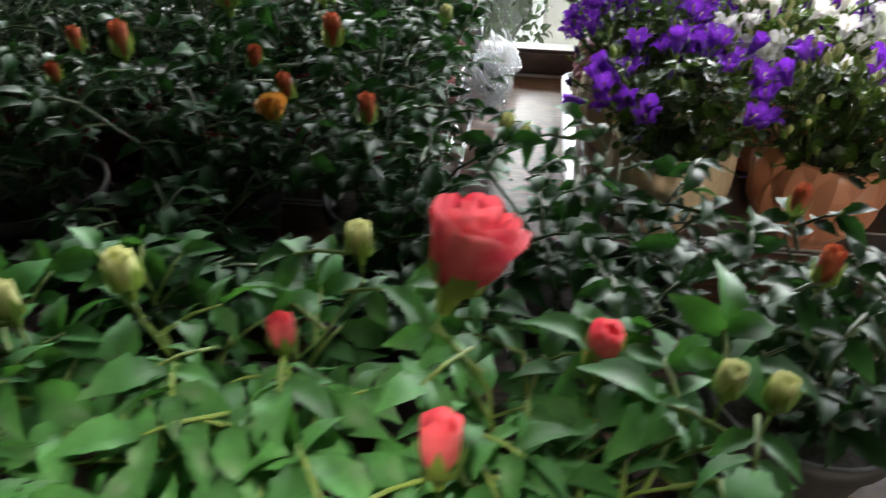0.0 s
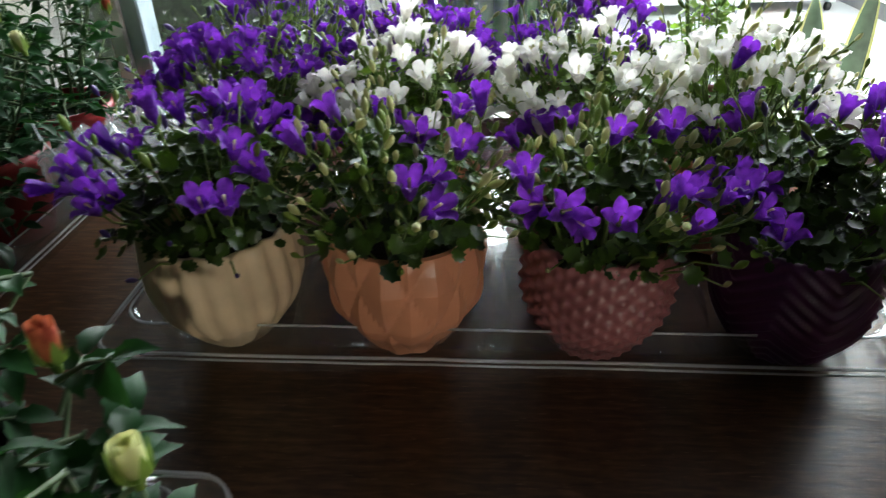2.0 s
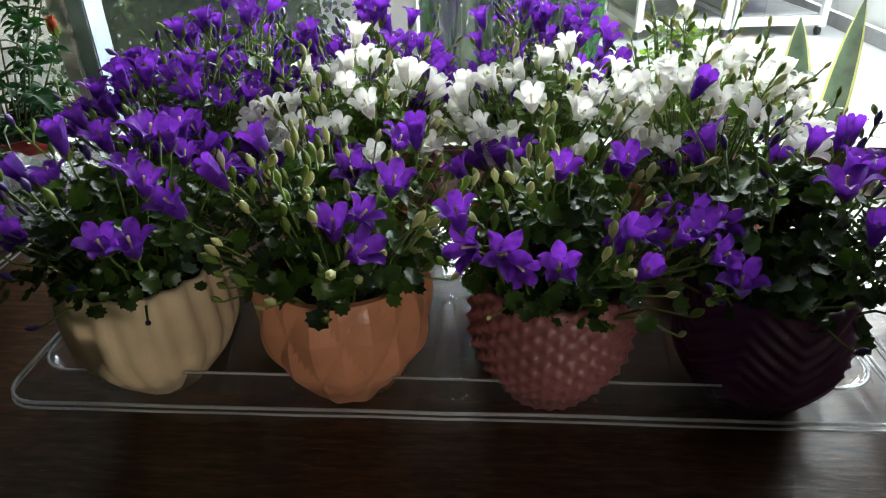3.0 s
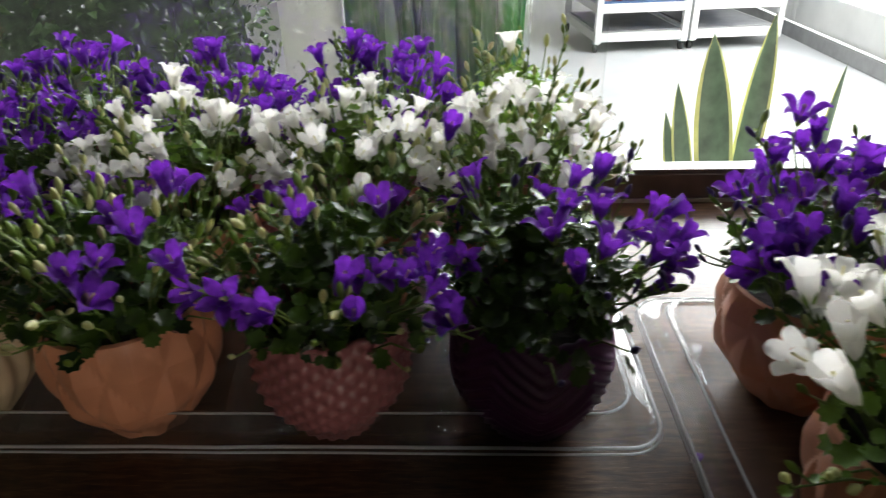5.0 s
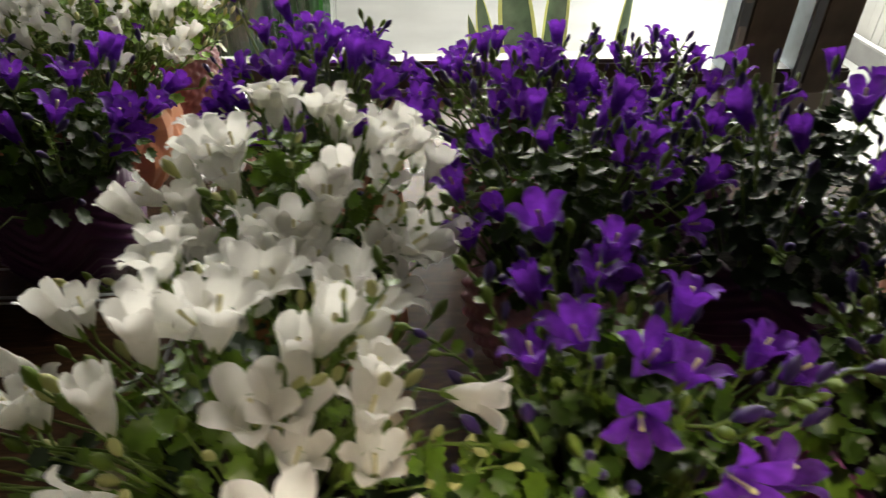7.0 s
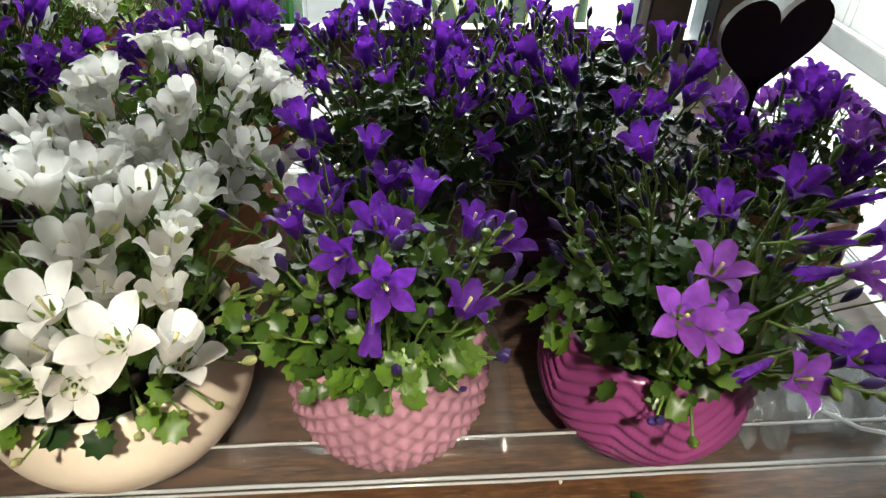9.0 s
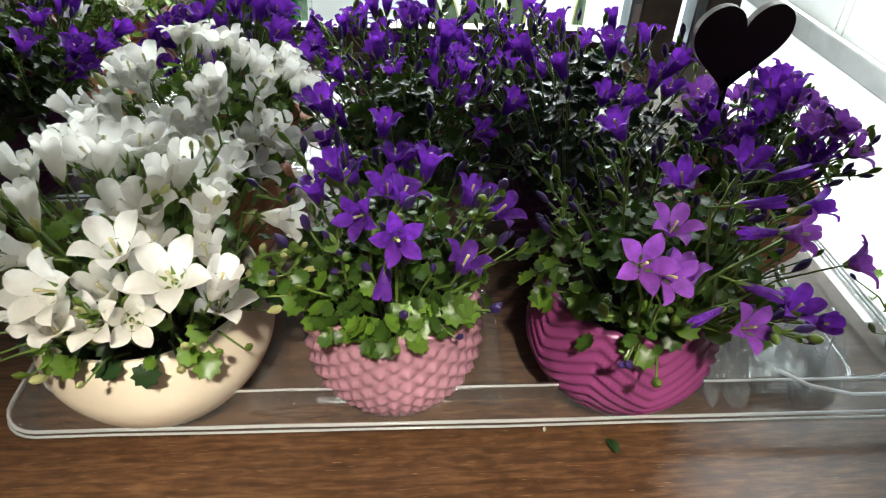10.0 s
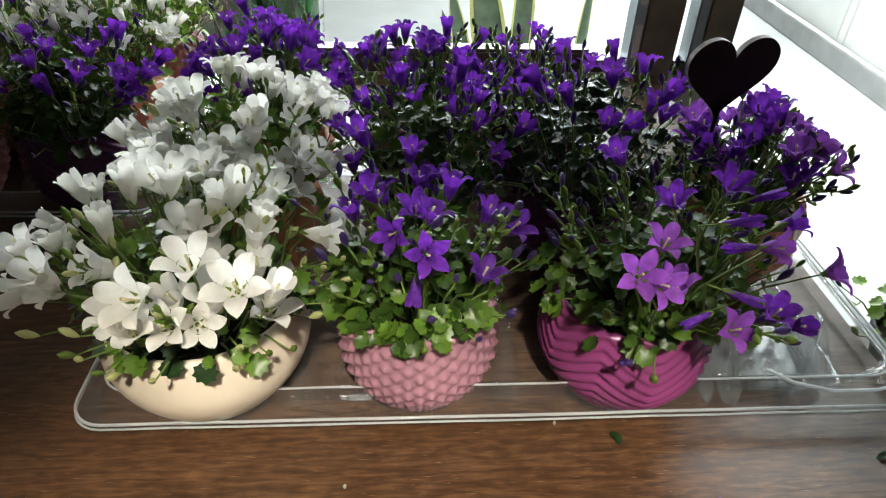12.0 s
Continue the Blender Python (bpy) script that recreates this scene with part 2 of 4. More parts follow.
# ---- building helpers ----
def finish(bm, name, smooth=True):
    me = bpy.data.meshes.new(name)
    bm.to_mesh(me)
    bm.free()
    if smooth:
        me.polygons.foreach_set("use_smooth", [True] * len(me.polygons))
    return me


def put(name, me, mats, m=None, parent=None, label=""):
    ob = new(name, me)
    if not me.materials:
        for k in (mats if isinstance(mats, (list, tuple)) else [mats]):
            me.materials.append(k)
    if parent:
        ob.parent = parent
    if m is not None:
        ob.matrix_basis = m
    if label:
        ob["label"] = label
    return ob


def thing(name, m, label, category, group="", kind=""):
    e = new(name)
    e.empty_display_size = 0.02
    e.matrix_basis = m
    return tagged(e, label, category, group, kind)


def box_mesh(name, x0, x1, y0, y1, z0, z1, bevel=0.003):
    bm = bmesh.new()
    bmesh.ops.create_cube(bm, size=1)
    bmesh.ops.scale(bm, vec=(x1 - x0, y1 - y0, z1 - z0), verts=bm.verts)
    bmesh.ops.translate(bm, vec=((x0 + x1) / 2, (y0 + y1) / 2, (z0 + z1) / 2), verts=bm.verts)
    if bevel:
        bmesh.ops.bevel(bm, geom=bm.edges[:], offset=bevel, segments=2, affect="EDGES")
    return finish(bm, name, False)


def structure(name, me, mats, label, category):
    return tagged(put(name, me, mats), label, category, kind="structure")


def from_arrays(name, verts, faces, mat_ids=None, smooth=True):
    me = bpy.data.meshes.new(name)
    me.from_pydata(verts, [], faces)
    if mat_ids is not None:
        me.polygons.foreach_set("material_index", mat_ids)
    if smooth:
        me.polygons.foreach_set("use_smooth", [True] * len(me.polygons))
    me.update()
    return me


def lathe(name, profile, n, shape=None, smooth=True):
    """Turned body: profile of (radius, height); shape(angle, height, k) scales the radius."""
    v, f = [], []
    for k, (r, z) in enumerate(profile):
        for i in range(n):
            a = 2 * math.pi * i / n
            s = shape(a, z, k) if shape else 1.0
            v.append((r * s * math.cos(a), r * s * math.sin(a), z))
    for k in range(len(profile) - 1):
        for i in range(n):
            j = (i + 1) % n
            f.append((k * n + i, k * n + j, (k + 1) * n + j, (k + 1) * n + i))
    f.append(tuple(range(n - 1, -1, -1)))
    return from_arrays(name, v, f, smooth=smooth)


def joined(name, me_parts, mats, parent=None, m=None):
    """One mesh of many small pieces: me_parts is a list of (verts array, faces list, matrices)."""
    V, F, M = [], [], []
    base = 0
    for k, (v, f, ms) in enumerate(me_parts):
        v4 = np.c_[v, np.ones(len(v))]
        for q in ms:
            V.append((v4 @ np.array(q).T)[:, :3])
            F.extend([tuple(i + base for i in face) for face in f])
            M.extend([k] * len(f))
            base += len(v)
    if not V:
        return None
    me = from_arrays(name, np.concatenate(V).tolist(), F, M)
    return put(name, me, mats, m, parent)


def towards(p, d, spin=0.0, size=1.0, up=(0, 0, 1)):
    """A pose at p whose z axis points along d."""
    d = Vector(d).normalized()
    q = d.to_track_quat("Z", "Y")
    return Matrix.Translation(p) @ q.to_matrix().to_4x4() @ Matrix.Rotation(spin, 4, "Z") @ Matrix.Scale(size, 4)


def tube(points, r0, r1, n=4):
    """Verts and faces of a tapering stem through the points."""
    v, f = [], []
    pts = [Vector(p) for p in points]
    for k, p in enumerate(pts):
        d = (pts[min(k + 1, len(pts) - 1)] - pts[max(k - 1, 0)]).normalized()
        q = d.to_track_quat("Z", "Y")
        r = r0 + (r1 - r0) * k / max(1, len(pts) - 1)
        for i in range(n):
            a = 2 * math.pi * i / n
            v.append(tuple(p + q @ Vector((r * math.cos(a), r * math.sin(a), 0))))
    for k in range(len(pts) - 1):
        for i in range(n):
            j = (i + 1) % n
            f.append((k * n + i, k * n + j, (k + 1) * n + j, (k + 1) * n + i))
    f.append(tuple(range((len(pts) - 1) * n, len(pts) * n)))
    return v, f


def stems_mesh(name, lines, mat, parent, r0=0.0012, r1=0.0008):
    V, F = [], []
    for pts in lines:
        v, f = tube(pts, r0, r1)
        b = len(V)
        V += v
        F += [tuple(i + b for i in q) for q in f]
    return put(name, from_arrays(name, V, F), mat, None, parent)


# ---- flower and leaf shapes ----
def bell_mesh(name, petal, length=0.024, flare=0.019, tube_r=0.0075, open_=1.0, cut=0.5, fat=1.08, tip=0.5):
    """A bellflower: a short tube that opens into five pointed lobes, with calyx and style; z is its way out."""
    v, f, m = [], [], []
    n = 25
    rows = 4
    for k in range(rows):
        u = k / (rows - 1)
        r = 0.0022 + (tube_r - 0.0022) * math.sin(u * math.pi / 2)
        for i in range(n):
            a = 2 * math.pi * i / n
            rib = 1 + 0.07 * math.cos(5 * a) * u
            v.append((r * rib * math.cos(a), r * rib * math.sin(a), length * cut * u))
    for k in range(rows - 1):
        for i in range(n):
            j = (i + 1) % n
            f.append((k * n + i, k * n + j, (k + 1) * n + j, (k + 1) * n + i))
            m.append(0)
    wide = (1.0, 1.17, 1.1, 0.66 + 0.4 * tip, tip, 0.05)
    along = (0, 0.22, 0.45, 0.66, 0.84, 1.0)
    for lobe in range(5):
        a0 = 2 * math.pi * lobe / 5
        grid = []
        for k in range(6):
            u = along[k]
            r = tube_r + (flare - tube_r) * (u ** 1.25) * open_ + 0.002 * u * (1 - open_)
            z = length * (cut + (1 - cut) * math.sin(u * math.pi * (0.5 + 0.05 * open_)) * (1.35 - 0.55 * open_))
            z -= 0.0022 * open_ * max(0, u - 0.6) * 2.5
            hw = tube_r * math.tan(math.pi / 5) * wide[k] * (1 + (fat - 1) * min(1, 2.5 * u))
            row = []
            for i in range(5):
                w = (i - 2) / 2
                if k == 0:
                    ang = a0 + w * math.pi / 5
                    row.append(len(v))
                    v.append((tube_r * math.cos(ang), tube_r * math.sin(ang), length * cut))
                else:
                    cup = 0.0018 * abs(w) ** 2 * (1 - 0.6 * u) - 0.0011 * (i == 2)
                    x, y = r, w * hw
                    row.append(len(v))
                    v.append((x * math.cos(a0) - y * math.sin(a0), x * math.sin(a0) + y * math.cos(a0), z + cup))
            grid.append(row)
        for k in range(5):
            for i in range(4):
                f.append((grid[k][i], grid[k][i + 1], grid[k + 1][i + 1], grid[k + 1][i]))
                m.append(0)
    # calyx with five narrow sepals
    for i in range(5):
        a = 2 * math.pi * (i + 0.5) / 5
        b = len(v)
        for (r, z, w) in ((0.0015, -0.003, 0.0016), (0.0045, 0.003, 0.0014), (0.008, 0.009, 0.0)):
            for s in (-1, 1):
                v.append((r * math.cos(a) - s * w * math.sin(a), r * math.sin(a) + s * w * math.cos(a), z))
        f += [(b, b + 1, b + 3, b + 2), (b + 2, b + 3, b + 5, b + 4)]
        m += [1, 1]
    tv, tf = tube([(0, 0, 0), (0, 0, length * 0.6), (0, 0, length * 0.8)], 0.0007, 0.0013, 5)
    b = len(v)
    v += tv
    f += [tuple(i + b for i in q) for q in tf]
    m += [2] * len(tf)
    me = from_arrays(name, v, f, m)
    for k in (petal, M_CALYX, M_STYLE):
        me.materials.append(k)
    return me


def bud_arrays(length=0.014, r=0.003):
    v, f = [], []
    prof = ((0.0006, 0), (0.7, 0.25), (1.0, 0.55), (0.75, 0.8), (0.1, 1.0))
    n = 6
    for k, (s, z) in enumerate(prof):
        rr = s * r if k else s
        for i in range(n):
            a = 2 * math.pi * i / n + 0.2 * k
            v.append((rr * math.cos(a), rr * math.sin(a), z * length))
    for k in range(len(prof) - 1):
        for i in range(n):
            j = (i + 1) % n
            f.append((k * n + i, k * n + j, (k + 1) * n + j, (k + 1) * n + i))
    return np.array(v), f


def round_leaf_arrays(size=0.0155):
    """A rounded, toothed bellflower leaf with a notch at its stalk; lies in xy, stalk at the origin."""
    v = [(0, 0, 0), (0, size * 0.55, -size * 0.06)]
    n = 17
    for i in range(n):
        a = -math.pi / 2 + 0.32 + (2 * math.pi - 0.64) * i / (n - 1)
        r = size * 0.55 * (1.1 if i % 2 else 0.84) * (1 + 0.12 * max(0, math.sin(a)))
        x, y = r * math.cos(a), size * 0.55 + r * math.sin(a)
        v.append((x, y, 0.42 * (x * x + (y - size * 0.55) ** 2) / size + 0.05 * size * math.sin(3 * a)))
    f = [(1, 2 + i, 3 + i) for i in range(n - 1)] + [(0, 2, 1), (0, 1, n + 1)]
    return np.array(v), f


def rose_leaf_arrays(size=0.038):
    """A pointed oval leaflet, folded a little along its midrib, with a toothed edge."""
    v, f = [], []
    n = 9
    for k in range(n):
        u = k / (n - 1)
        w = size * 0.25 * (math.sin(math.pi * u ** 0.85) ** 0.9) if 0 < k < n - 1 else 0.0006
        w *= 1.08 if k % 2 else 0.93
        z = size * 0.10 * math.sin(u * math.pi) - size * 0.2 * u * u
        for s in (-1, -0.5, 0, 0.5, 1):
            v.append((s * w, u * size - abs(s) * 0.06 * size * (k % 2), z + abs(s) * w * 0.3 + (0.016 * size * abs(s) if k % 2 else 0)))
    for k in range(n - 1):
        for i in range(4):
            f.append((k * 5 + i, k * 5 + i + 1, k * 5 + i + 6, k * 5 + i + 5))
    return np.array(v), f


LEAF_V, LEAF_F = round_leaf_arrays()
RLEAF_V, RLEAF_F = rose_leaf_arrays()
BUD_V, BUD_F = bud_arrays()
FLOWERS = {
    "purple": [bell_mesh("purple_bell", M_PURPLE, 0.030, 0.0175, 0.0066, 0.95, 0.52, 1.08), bell_mesh("purple_star", M_PURPLE, 0.022, 0.020, 0.0064, 1.0, 0.36, 1.08, 0.46), bell_mesh("purple_half", M_PURPLE, 0.030, 0.0115, 0.0058, 0.5, 0.5, 1.15), bell_mesh("purple_wide", M_PURPLE, 0.027, 0.0195, 0.007, 1.0, 0.46, 1.08), bell_mesh("purple_folded", M_PURPLE, 0.031, 0.0042, 0.0038, 0.0, 0.45, 0.9)],
    "lilac": [bell_mesh("lilac_star", M_LILAC, 0.019, 0.022, 0.007, 1.0, 0.36, 1.1, 0.52), bell_mesh("lilac_bell", M_LILAC, 0.026, 0.019, 0.0068, 1.0, 0.5, 1.1)],
    "white": [bell_mesh("white_bell", M_WHITE, 0.036, 0.0195, 0.0082, 0.95, 0.52, 1.05, 0.62), bell_mesh("white_star", M_WHITE, 0.025, 0.0245, 0.0086, 1.0, 0.42, 1.1, 0.58), bell_mesh("white_half", M_WHITE, 0.037, 0.0135, 0.0074, 0.5, 0.54, 1.12), bell_mesh("white_wide", M_WHITE, 0.033, 0.0215, 0.0084, 0.95, 0.46, 1.08, 0.64)],
}
LEAF_MESHES = {}


def leaf_mesh(mat):
    if mat.name not in LEAF_MESHES:
        me = from_arrays("leaf", LEAF_V.tolist(), LEAF_F)
        me.materials.append(mat)
        LEAF_MESHES[mat.name] = me
    return LEAF_MESHES[mat.name]


def bud_mesh(mat):
    key = "bud " + mat.name
    if key not in LEAF_MESHES:
        me = from_arrays("bud", BUD_V.tolist(), BUD_F)
        me.materials.append(mat)
        LEAF_MESHES[key] = me
    return LEAF_MESHES[key]


def rose_leaf_mesh(mat):
    key = "rose " + mat.name
    if key not in LEAF_MESHES:
        me = from_arrays("leaflet", RLEAF_V.tolist(), RLEAF_F)
        me.materials.append(mat)
        LEAF_MESHES[key] = me
    return LEAF_MESHES[key]


# ---- pots ----
def pot_profile(r, h, rows, belly=0.55, base=0.62, rim=0.93):
    p = []
    for k in range(rows + 1):
        u = k / rows
        if u < belly:
            s = base + (1 - base) * math.sin(u / belly * math.pi / 2)
        else:
            s = rim + (1 - rim) * math.cos((u - belly) / (1 - belly) * math.pi / 2)
        p.append((r * s, h * u))
    return [(r * base * 0.9, 0.0), *p[:], (r * rim - 0.004, h + 0.001), (r * rim - 0.007, h - 0.004), (r * rim - 0.009, h - 0.03)]


def saw(x):
    return abs((x % 1.0) - 0.5) * 2


def pot_mesh(style, r, h):
    if style == "ribbed":
        return lathe("pot", pot_profile(r, h, 16, 0.6, 0.45, 0.95), 112, lambda a, z, k: 1 + 0.075 * (abs(math.cos(10 * a + 8 * z)) - 0.5) * min(1, z / 0.02 + 0.3))
    if style == "faceted":
        def facets(a, z, k):
            p, q = a * 10 / (2 * math.pi) + 0.25, z / 0.085
            d = 1 - max(abs(((p + q) % 1) - 0.5), abs(((p - q) % 1) - 0.5)) * 2
            return 0.965 + 0.085 * d * min(1, (h - z) / 0.012)
        return lathe("pot", pot_profile(r, h, 34, 0.62, 0.52, 0.97), 120, facets, smooth=False)
    if style == "studded":
        def studs(a, z, k):
            p, q = a * 22 / (2 * math.pi), z / 0.0145
            d = 1 - max(abs(((p + q) % 1) - 0.5), abs(((p - q) % 1) - 0.5)) * 2
            return 1 + 0.085 * d
        return lathe("pot", pot_profile(r, h, 40, 0.55, 0.58, 0.92), 176, studs)
    if style == "zigzag":
        def zig(a, z, k):
            w = z / 0.0115 - 2.6 * saw(a * 5 / (2 * math.pi) + 0.7)
            return 1 + 0.06 * (saw(w) - 0.5)
        return lathe("pot", pot_profile(r, h, 52, 0.55, 0.6, 0.9), 144, zig)
    if style == "bucket":
        return lathe("pot", [(r * 0.7, 0), (r * 0.72, 0.003), (r * 0.96, h * 0.82), (r * 1.02, h * 0.83), (r * 1.04, h), (r * 0.98, h), (r * 0.94, h - 0.02)], 40)
    return lathe("pot", pot_profile(r, h, 20, 0.66, 0.55, 0.93), 64)


def potted(name, x, y, style, mat, r, h, label, category, group, pot_label, spin=0.0, z=T + 0.004):
    e = thing(name, pose(x, y, z, 0, 0, spin), label, category, group)
    put("pot", pot_mesh(style, r, h), mat, None, e, pot_label)
    put("soil", lathe("soil", [(0.01, h - 0.016), (r * 0.5, h - 0.014), (r * 0.86, h - 0.018)], 20), M_SOIL, None, e)
    return e


def bellflower(x, y, style, mat, r, h, colour, label, pot_label, seed, flowers=32, leaves=420, spread=0.1, height=0.135, leaf=M_LEAF,
               near=0, buds=26, bud_mat=M_DARKBUD, skirt=40, low=0.75, size=1.0, lean=(0, 0), heroes=(), rim_leaf=None, group="potted bellflowers", sprigs=9, ground=T + 0.004):
    rng = random.Random(seed)
    e = potted("potted_bellflower", x, y, style, mat, r, h, label, "potted flower", group, pot_label, spin=0, z=ground)
    c = Vector((lean[0] * 0.4, lean[1] * 0.4, h - 0.015))

    def dome(scale, polar):
        a = rng.uniform(0, 2 * math.pi)
        s, co = math.sin(polar), math.cos(polar)
        wob = 1 + 0.16 * noise.noise(Vector((math.cos(a) * 1.7 + seed, math.sin(a) * 1.7, polar * 1.5)))
        d = Vector((s * math.cos(a), s * math.sin(a), co))
        p = c + Vector((spread * s * math.cos(a), spread * s * math.sin(a), height * co)) * scale * wob
        p += Vector((lean[0], lean[1], 0)) * 0.6 * scale
        return p, d

    # leaves: a crowd inside, larger ones over the rim
    inner, outer = [], []
    for i in range(leaves):
        polar = rng.uniform(0.0, 2.0)
        p, d = dome(rng.uniform(0.5, 0.93), polar)
        if p.z < h + 0.006:
            continue
        d = (d + Vector((rng.uniform(-1, 1), rng.uniform(-1, 1), rng.uniform(0, 1.3)))).normalized()
        (outer if i < near else inner).append(towards(p, d, rng.uniform(0, 6.3), rng.uniform(0.45, 0.95)))
    rim_from = len(outer)
    for i in range(skirt):
        a = rng.uniform(0, 2 * math.pi)
        d = Vector((0.5 * math.cos(a) + rng.uniform(-0.5, 0.5), 0.5 * math.sin(a) + rng.uniform(-0.5, 0.5), rng.uniform(0.3, 1.0)))
        p = Vector((math.cos(a), math.sin(a), 0)) * r * rng.uniform(0.75, 1.06) + Vector((0, 0, h + rng.uniform(0.0, 0.03)))
        m = towards(p, d, rng.uniform(-0.6, 0.6) + math.pi, rng.uniform(0.5, 1.15))
        (outer if near else inner).append(m)
    joined("foliage", [(LEAF_V, LEAF_F, inner)], leaf, e)["kind"] = "stuff"
    for k, m in enumerate(outer):
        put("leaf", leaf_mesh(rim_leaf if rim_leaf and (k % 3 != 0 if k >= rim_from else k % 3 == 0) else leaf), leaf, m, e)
    # flowers, each on its own stalk
    lines = []
    heads = []
    for kind, k, hx, hy, hz, d, sz in heroes:
        p, d = Vector((hx - x, hy - y, hz - T - 0.004)), (Vector(d).normalized() + Vector((0, 0.1, 0.25))).normalized()
        heads.append(p)
        put("flower", FLOWERS[kind][k], None, towards(p - d * 0.013, d, rng.uniform(0, 6.3), sz * (0.85 if kind == "white" else 0.78)), e)
        root = c + Vector((p.x * 0.35, p.y * 0.35, -0.01))
        lines.append((root, (root + p) / 2 + Vector((0, 0, 0.012)), p - d * 0.027, p - d * 0.014))
    for i in range(flowers):
        polar = math.acos(1 - low * rng.random())
        p, d = dome(rng.uniform(0.92, 1.12), polar)
        if any((p - q).length < 0.016 for q in heads):
            p, d = dome(rng.uniform(0.92, 1.15), polar)
        p.z = max(p.z, h + rng.uniform(0.035, 0.06))
        heads.append(p)
        d = (d * 0.7 + Vector((rng.uniform(-0.5, 0.5), rng.uniform(-0.5, 0.5), rng.uniform(0.3, 1.0)))).normalized()
        kinds = FLOWERS[rng.choice(colour)]
        me = kinds[rng.choice((0, 0, 1, 2, 3)) % len(kinds)]
        put("flower", me, None, towards(p, d, rng.uniform(0, 6.3), size * rng.uniform(0.72, 1.0)), e)
        root = c + Vector((p.x * 0.35, p.y * 0.35, -0.01))
        lines.append((root, (root + p) / 2 + Vector((0, 0, 0.012)), p - d * 0.012, p))
    bm = []
    for i in range(buds):
        p, d = dome(rng.uniform(0.92, 1.1), math.acos(1 - 0.85 * rng.random()))
        d = (d + Vector((rng.uniform(-0.4, 0.4), rng.uniform(-0.4, 0.4), 0.7))).normalized()
        bm.append(towards(p, d, 0, rng.uniform(0.7, 1.25)))
        root = c + Vector((p.x * 0.5, p.y * 0.5, 0.0))
        lines.append((root, (root + p) / 2 + Vector((0, 0, 0.008)), p))
    # arching sprigs set with buds and small leaves
    tiny = []
    for i in range(sprigs):
        p, d = dome(0.72, rng.uniform(0.35, 1.35))
        d = (d + Vector((rng.uniform(-0.4, 0.4), rng.uniform(-0.4, 0.4), rng.uniform(0.1, 0.7)))).normalized()
        reach = rng.uniform(0.045, 0.08)
        way = [p, p + d * reach * 0.5 + Vector((0, 0, 0.006)), p + d * reach]
        lines.append(tuple(way))
        for k in range(5):
            u = 0.3 + 0.175 * k
            q = way[0].lerp(way[1], u * 2) if u < 0.5 else way[1].lerp(way[2], u * 2 - 1)
            side = (d + Vector((rng.uniform(-1, 1), rng.uniform(-1, 1), rng.uniform(-0.2, 0.9))) * 0.9).normalized()
            lines.append((q, q + side * 0.009))
            bm.append(towards(q + side * 0.008, side, 0, rng.uniform(0.6, 1.1)))
            tiny.append(towards(q, (side + Vector((0, 0, 0.6))).normalized(), rng.uniform(0, 6.3), rng.uniform(0.25, 0.5)))
    joined("sprig_leaf", [(LEAF_V, LEAF_F, tiny)], M_LEAF_L, e)["kind"] = "stuff"
    for k, m in enumerate(bm):
        put("bud", bud_mesh(M_CALYX if k % 2 else bud_mat), None, m, e)
    stems_mesh("stalkwork", lines, M_STEM, e)["kind"] = "stuff"
    return e


# ---- roses ----
def rose_mesh(name, mat, size=0.03, rings=4, open_=0.55, slim=1.0):
    """A rose: cupped petals in rings, the inner ones wrapped tight; z is its way out."""
    v, f, m = [], [], []
    rng = random.Random(name)
    for ring in range(rings):
        u = (ring + 1) / rings
        for k in range(3 + (ring > 1) * 2):
            a0 = 2 * math.pi * k / (3 + (ring > 1) * 2) + ring * 0.9 + rng.uniform(-0.1, 0.1)
            half = 1.25 if ring < 2 else 0.85
            b = len(v)
            for i in range(6):
                h = i / 5
                rad = slim * size * (0.12 + 0.42 * u * math.sin(min(1, h * 1.75) * math.pi / 2) + open_ * 0.35 * u * u * h ** 3)
                z = size * (1.45 * h * (1.08 - 0.14 * u) - open_ * 0.28 * u * u * h ** 4)
                for j in range(7):
                    w = (j - 3) / 3
                    aa = a0 + w * half * (0.55 + 0.45 * math.sin(math.pi * min(1, h + 0.15) * 0.8))
                    zz = z - size * 0.16 * (w * w) * h
                    v.append((rad * math.cos(aa), rad * math.sin(aa), zz))
            for i in range(5):
                for j in range(6):
                    f.append((b + i * 7 + j, b + i * 7 + j + 1, b + i * 7 + j + 8, b + i * 7 + j + 7))
                    m.append(0)
    # the petals meet in the heart of the flower
    root = len(v)
    v.append((0, 0, -0.02 * size))
    f += [(root, b + j + 1, b + j) for b in range(0, root, 42) for j in range(6)]
    me = from_arrays(name, v, f)
    me.materials.append(mat)
    return me


def calyx_mesh(name, size):
    """Five pointed sepals on a green hip."""
    tv, tf = tube([(0, 0, -size * 0.35), (0, 0, -size * 0.05), (0, 0, size * 0.1)], size * 0.14, size * 0.24, 10)
    v, f = list(tv), list(tf)
    for k in range(5):
        a = 2 * math.pi * k / 5
        b = len(v)
        for r, z, w in ((0.16, -0.02, 0.12), (0.44, 0.25, 0.24), (0.52, 0.75, 0.15), (0.56, 1.2, 0.0)):
            for q in (-1, 1):
                v.append((size * (r * math.cos(a) - q * w * math.sin(a)), size * (r * math.sin(a) + q * w * math.cos(a)), size * z))
        f += [(b, b + 1, b + 3, b + 2), (b + 2, b + 3, b + 5, b + 4), (b + 4, b + 5, b + 7, b + 6), (b, b + 1, 20 + 2 * k)]
    me = from_arrays(name, v, f)
    me.materials.append(M_CALYX)
    return me


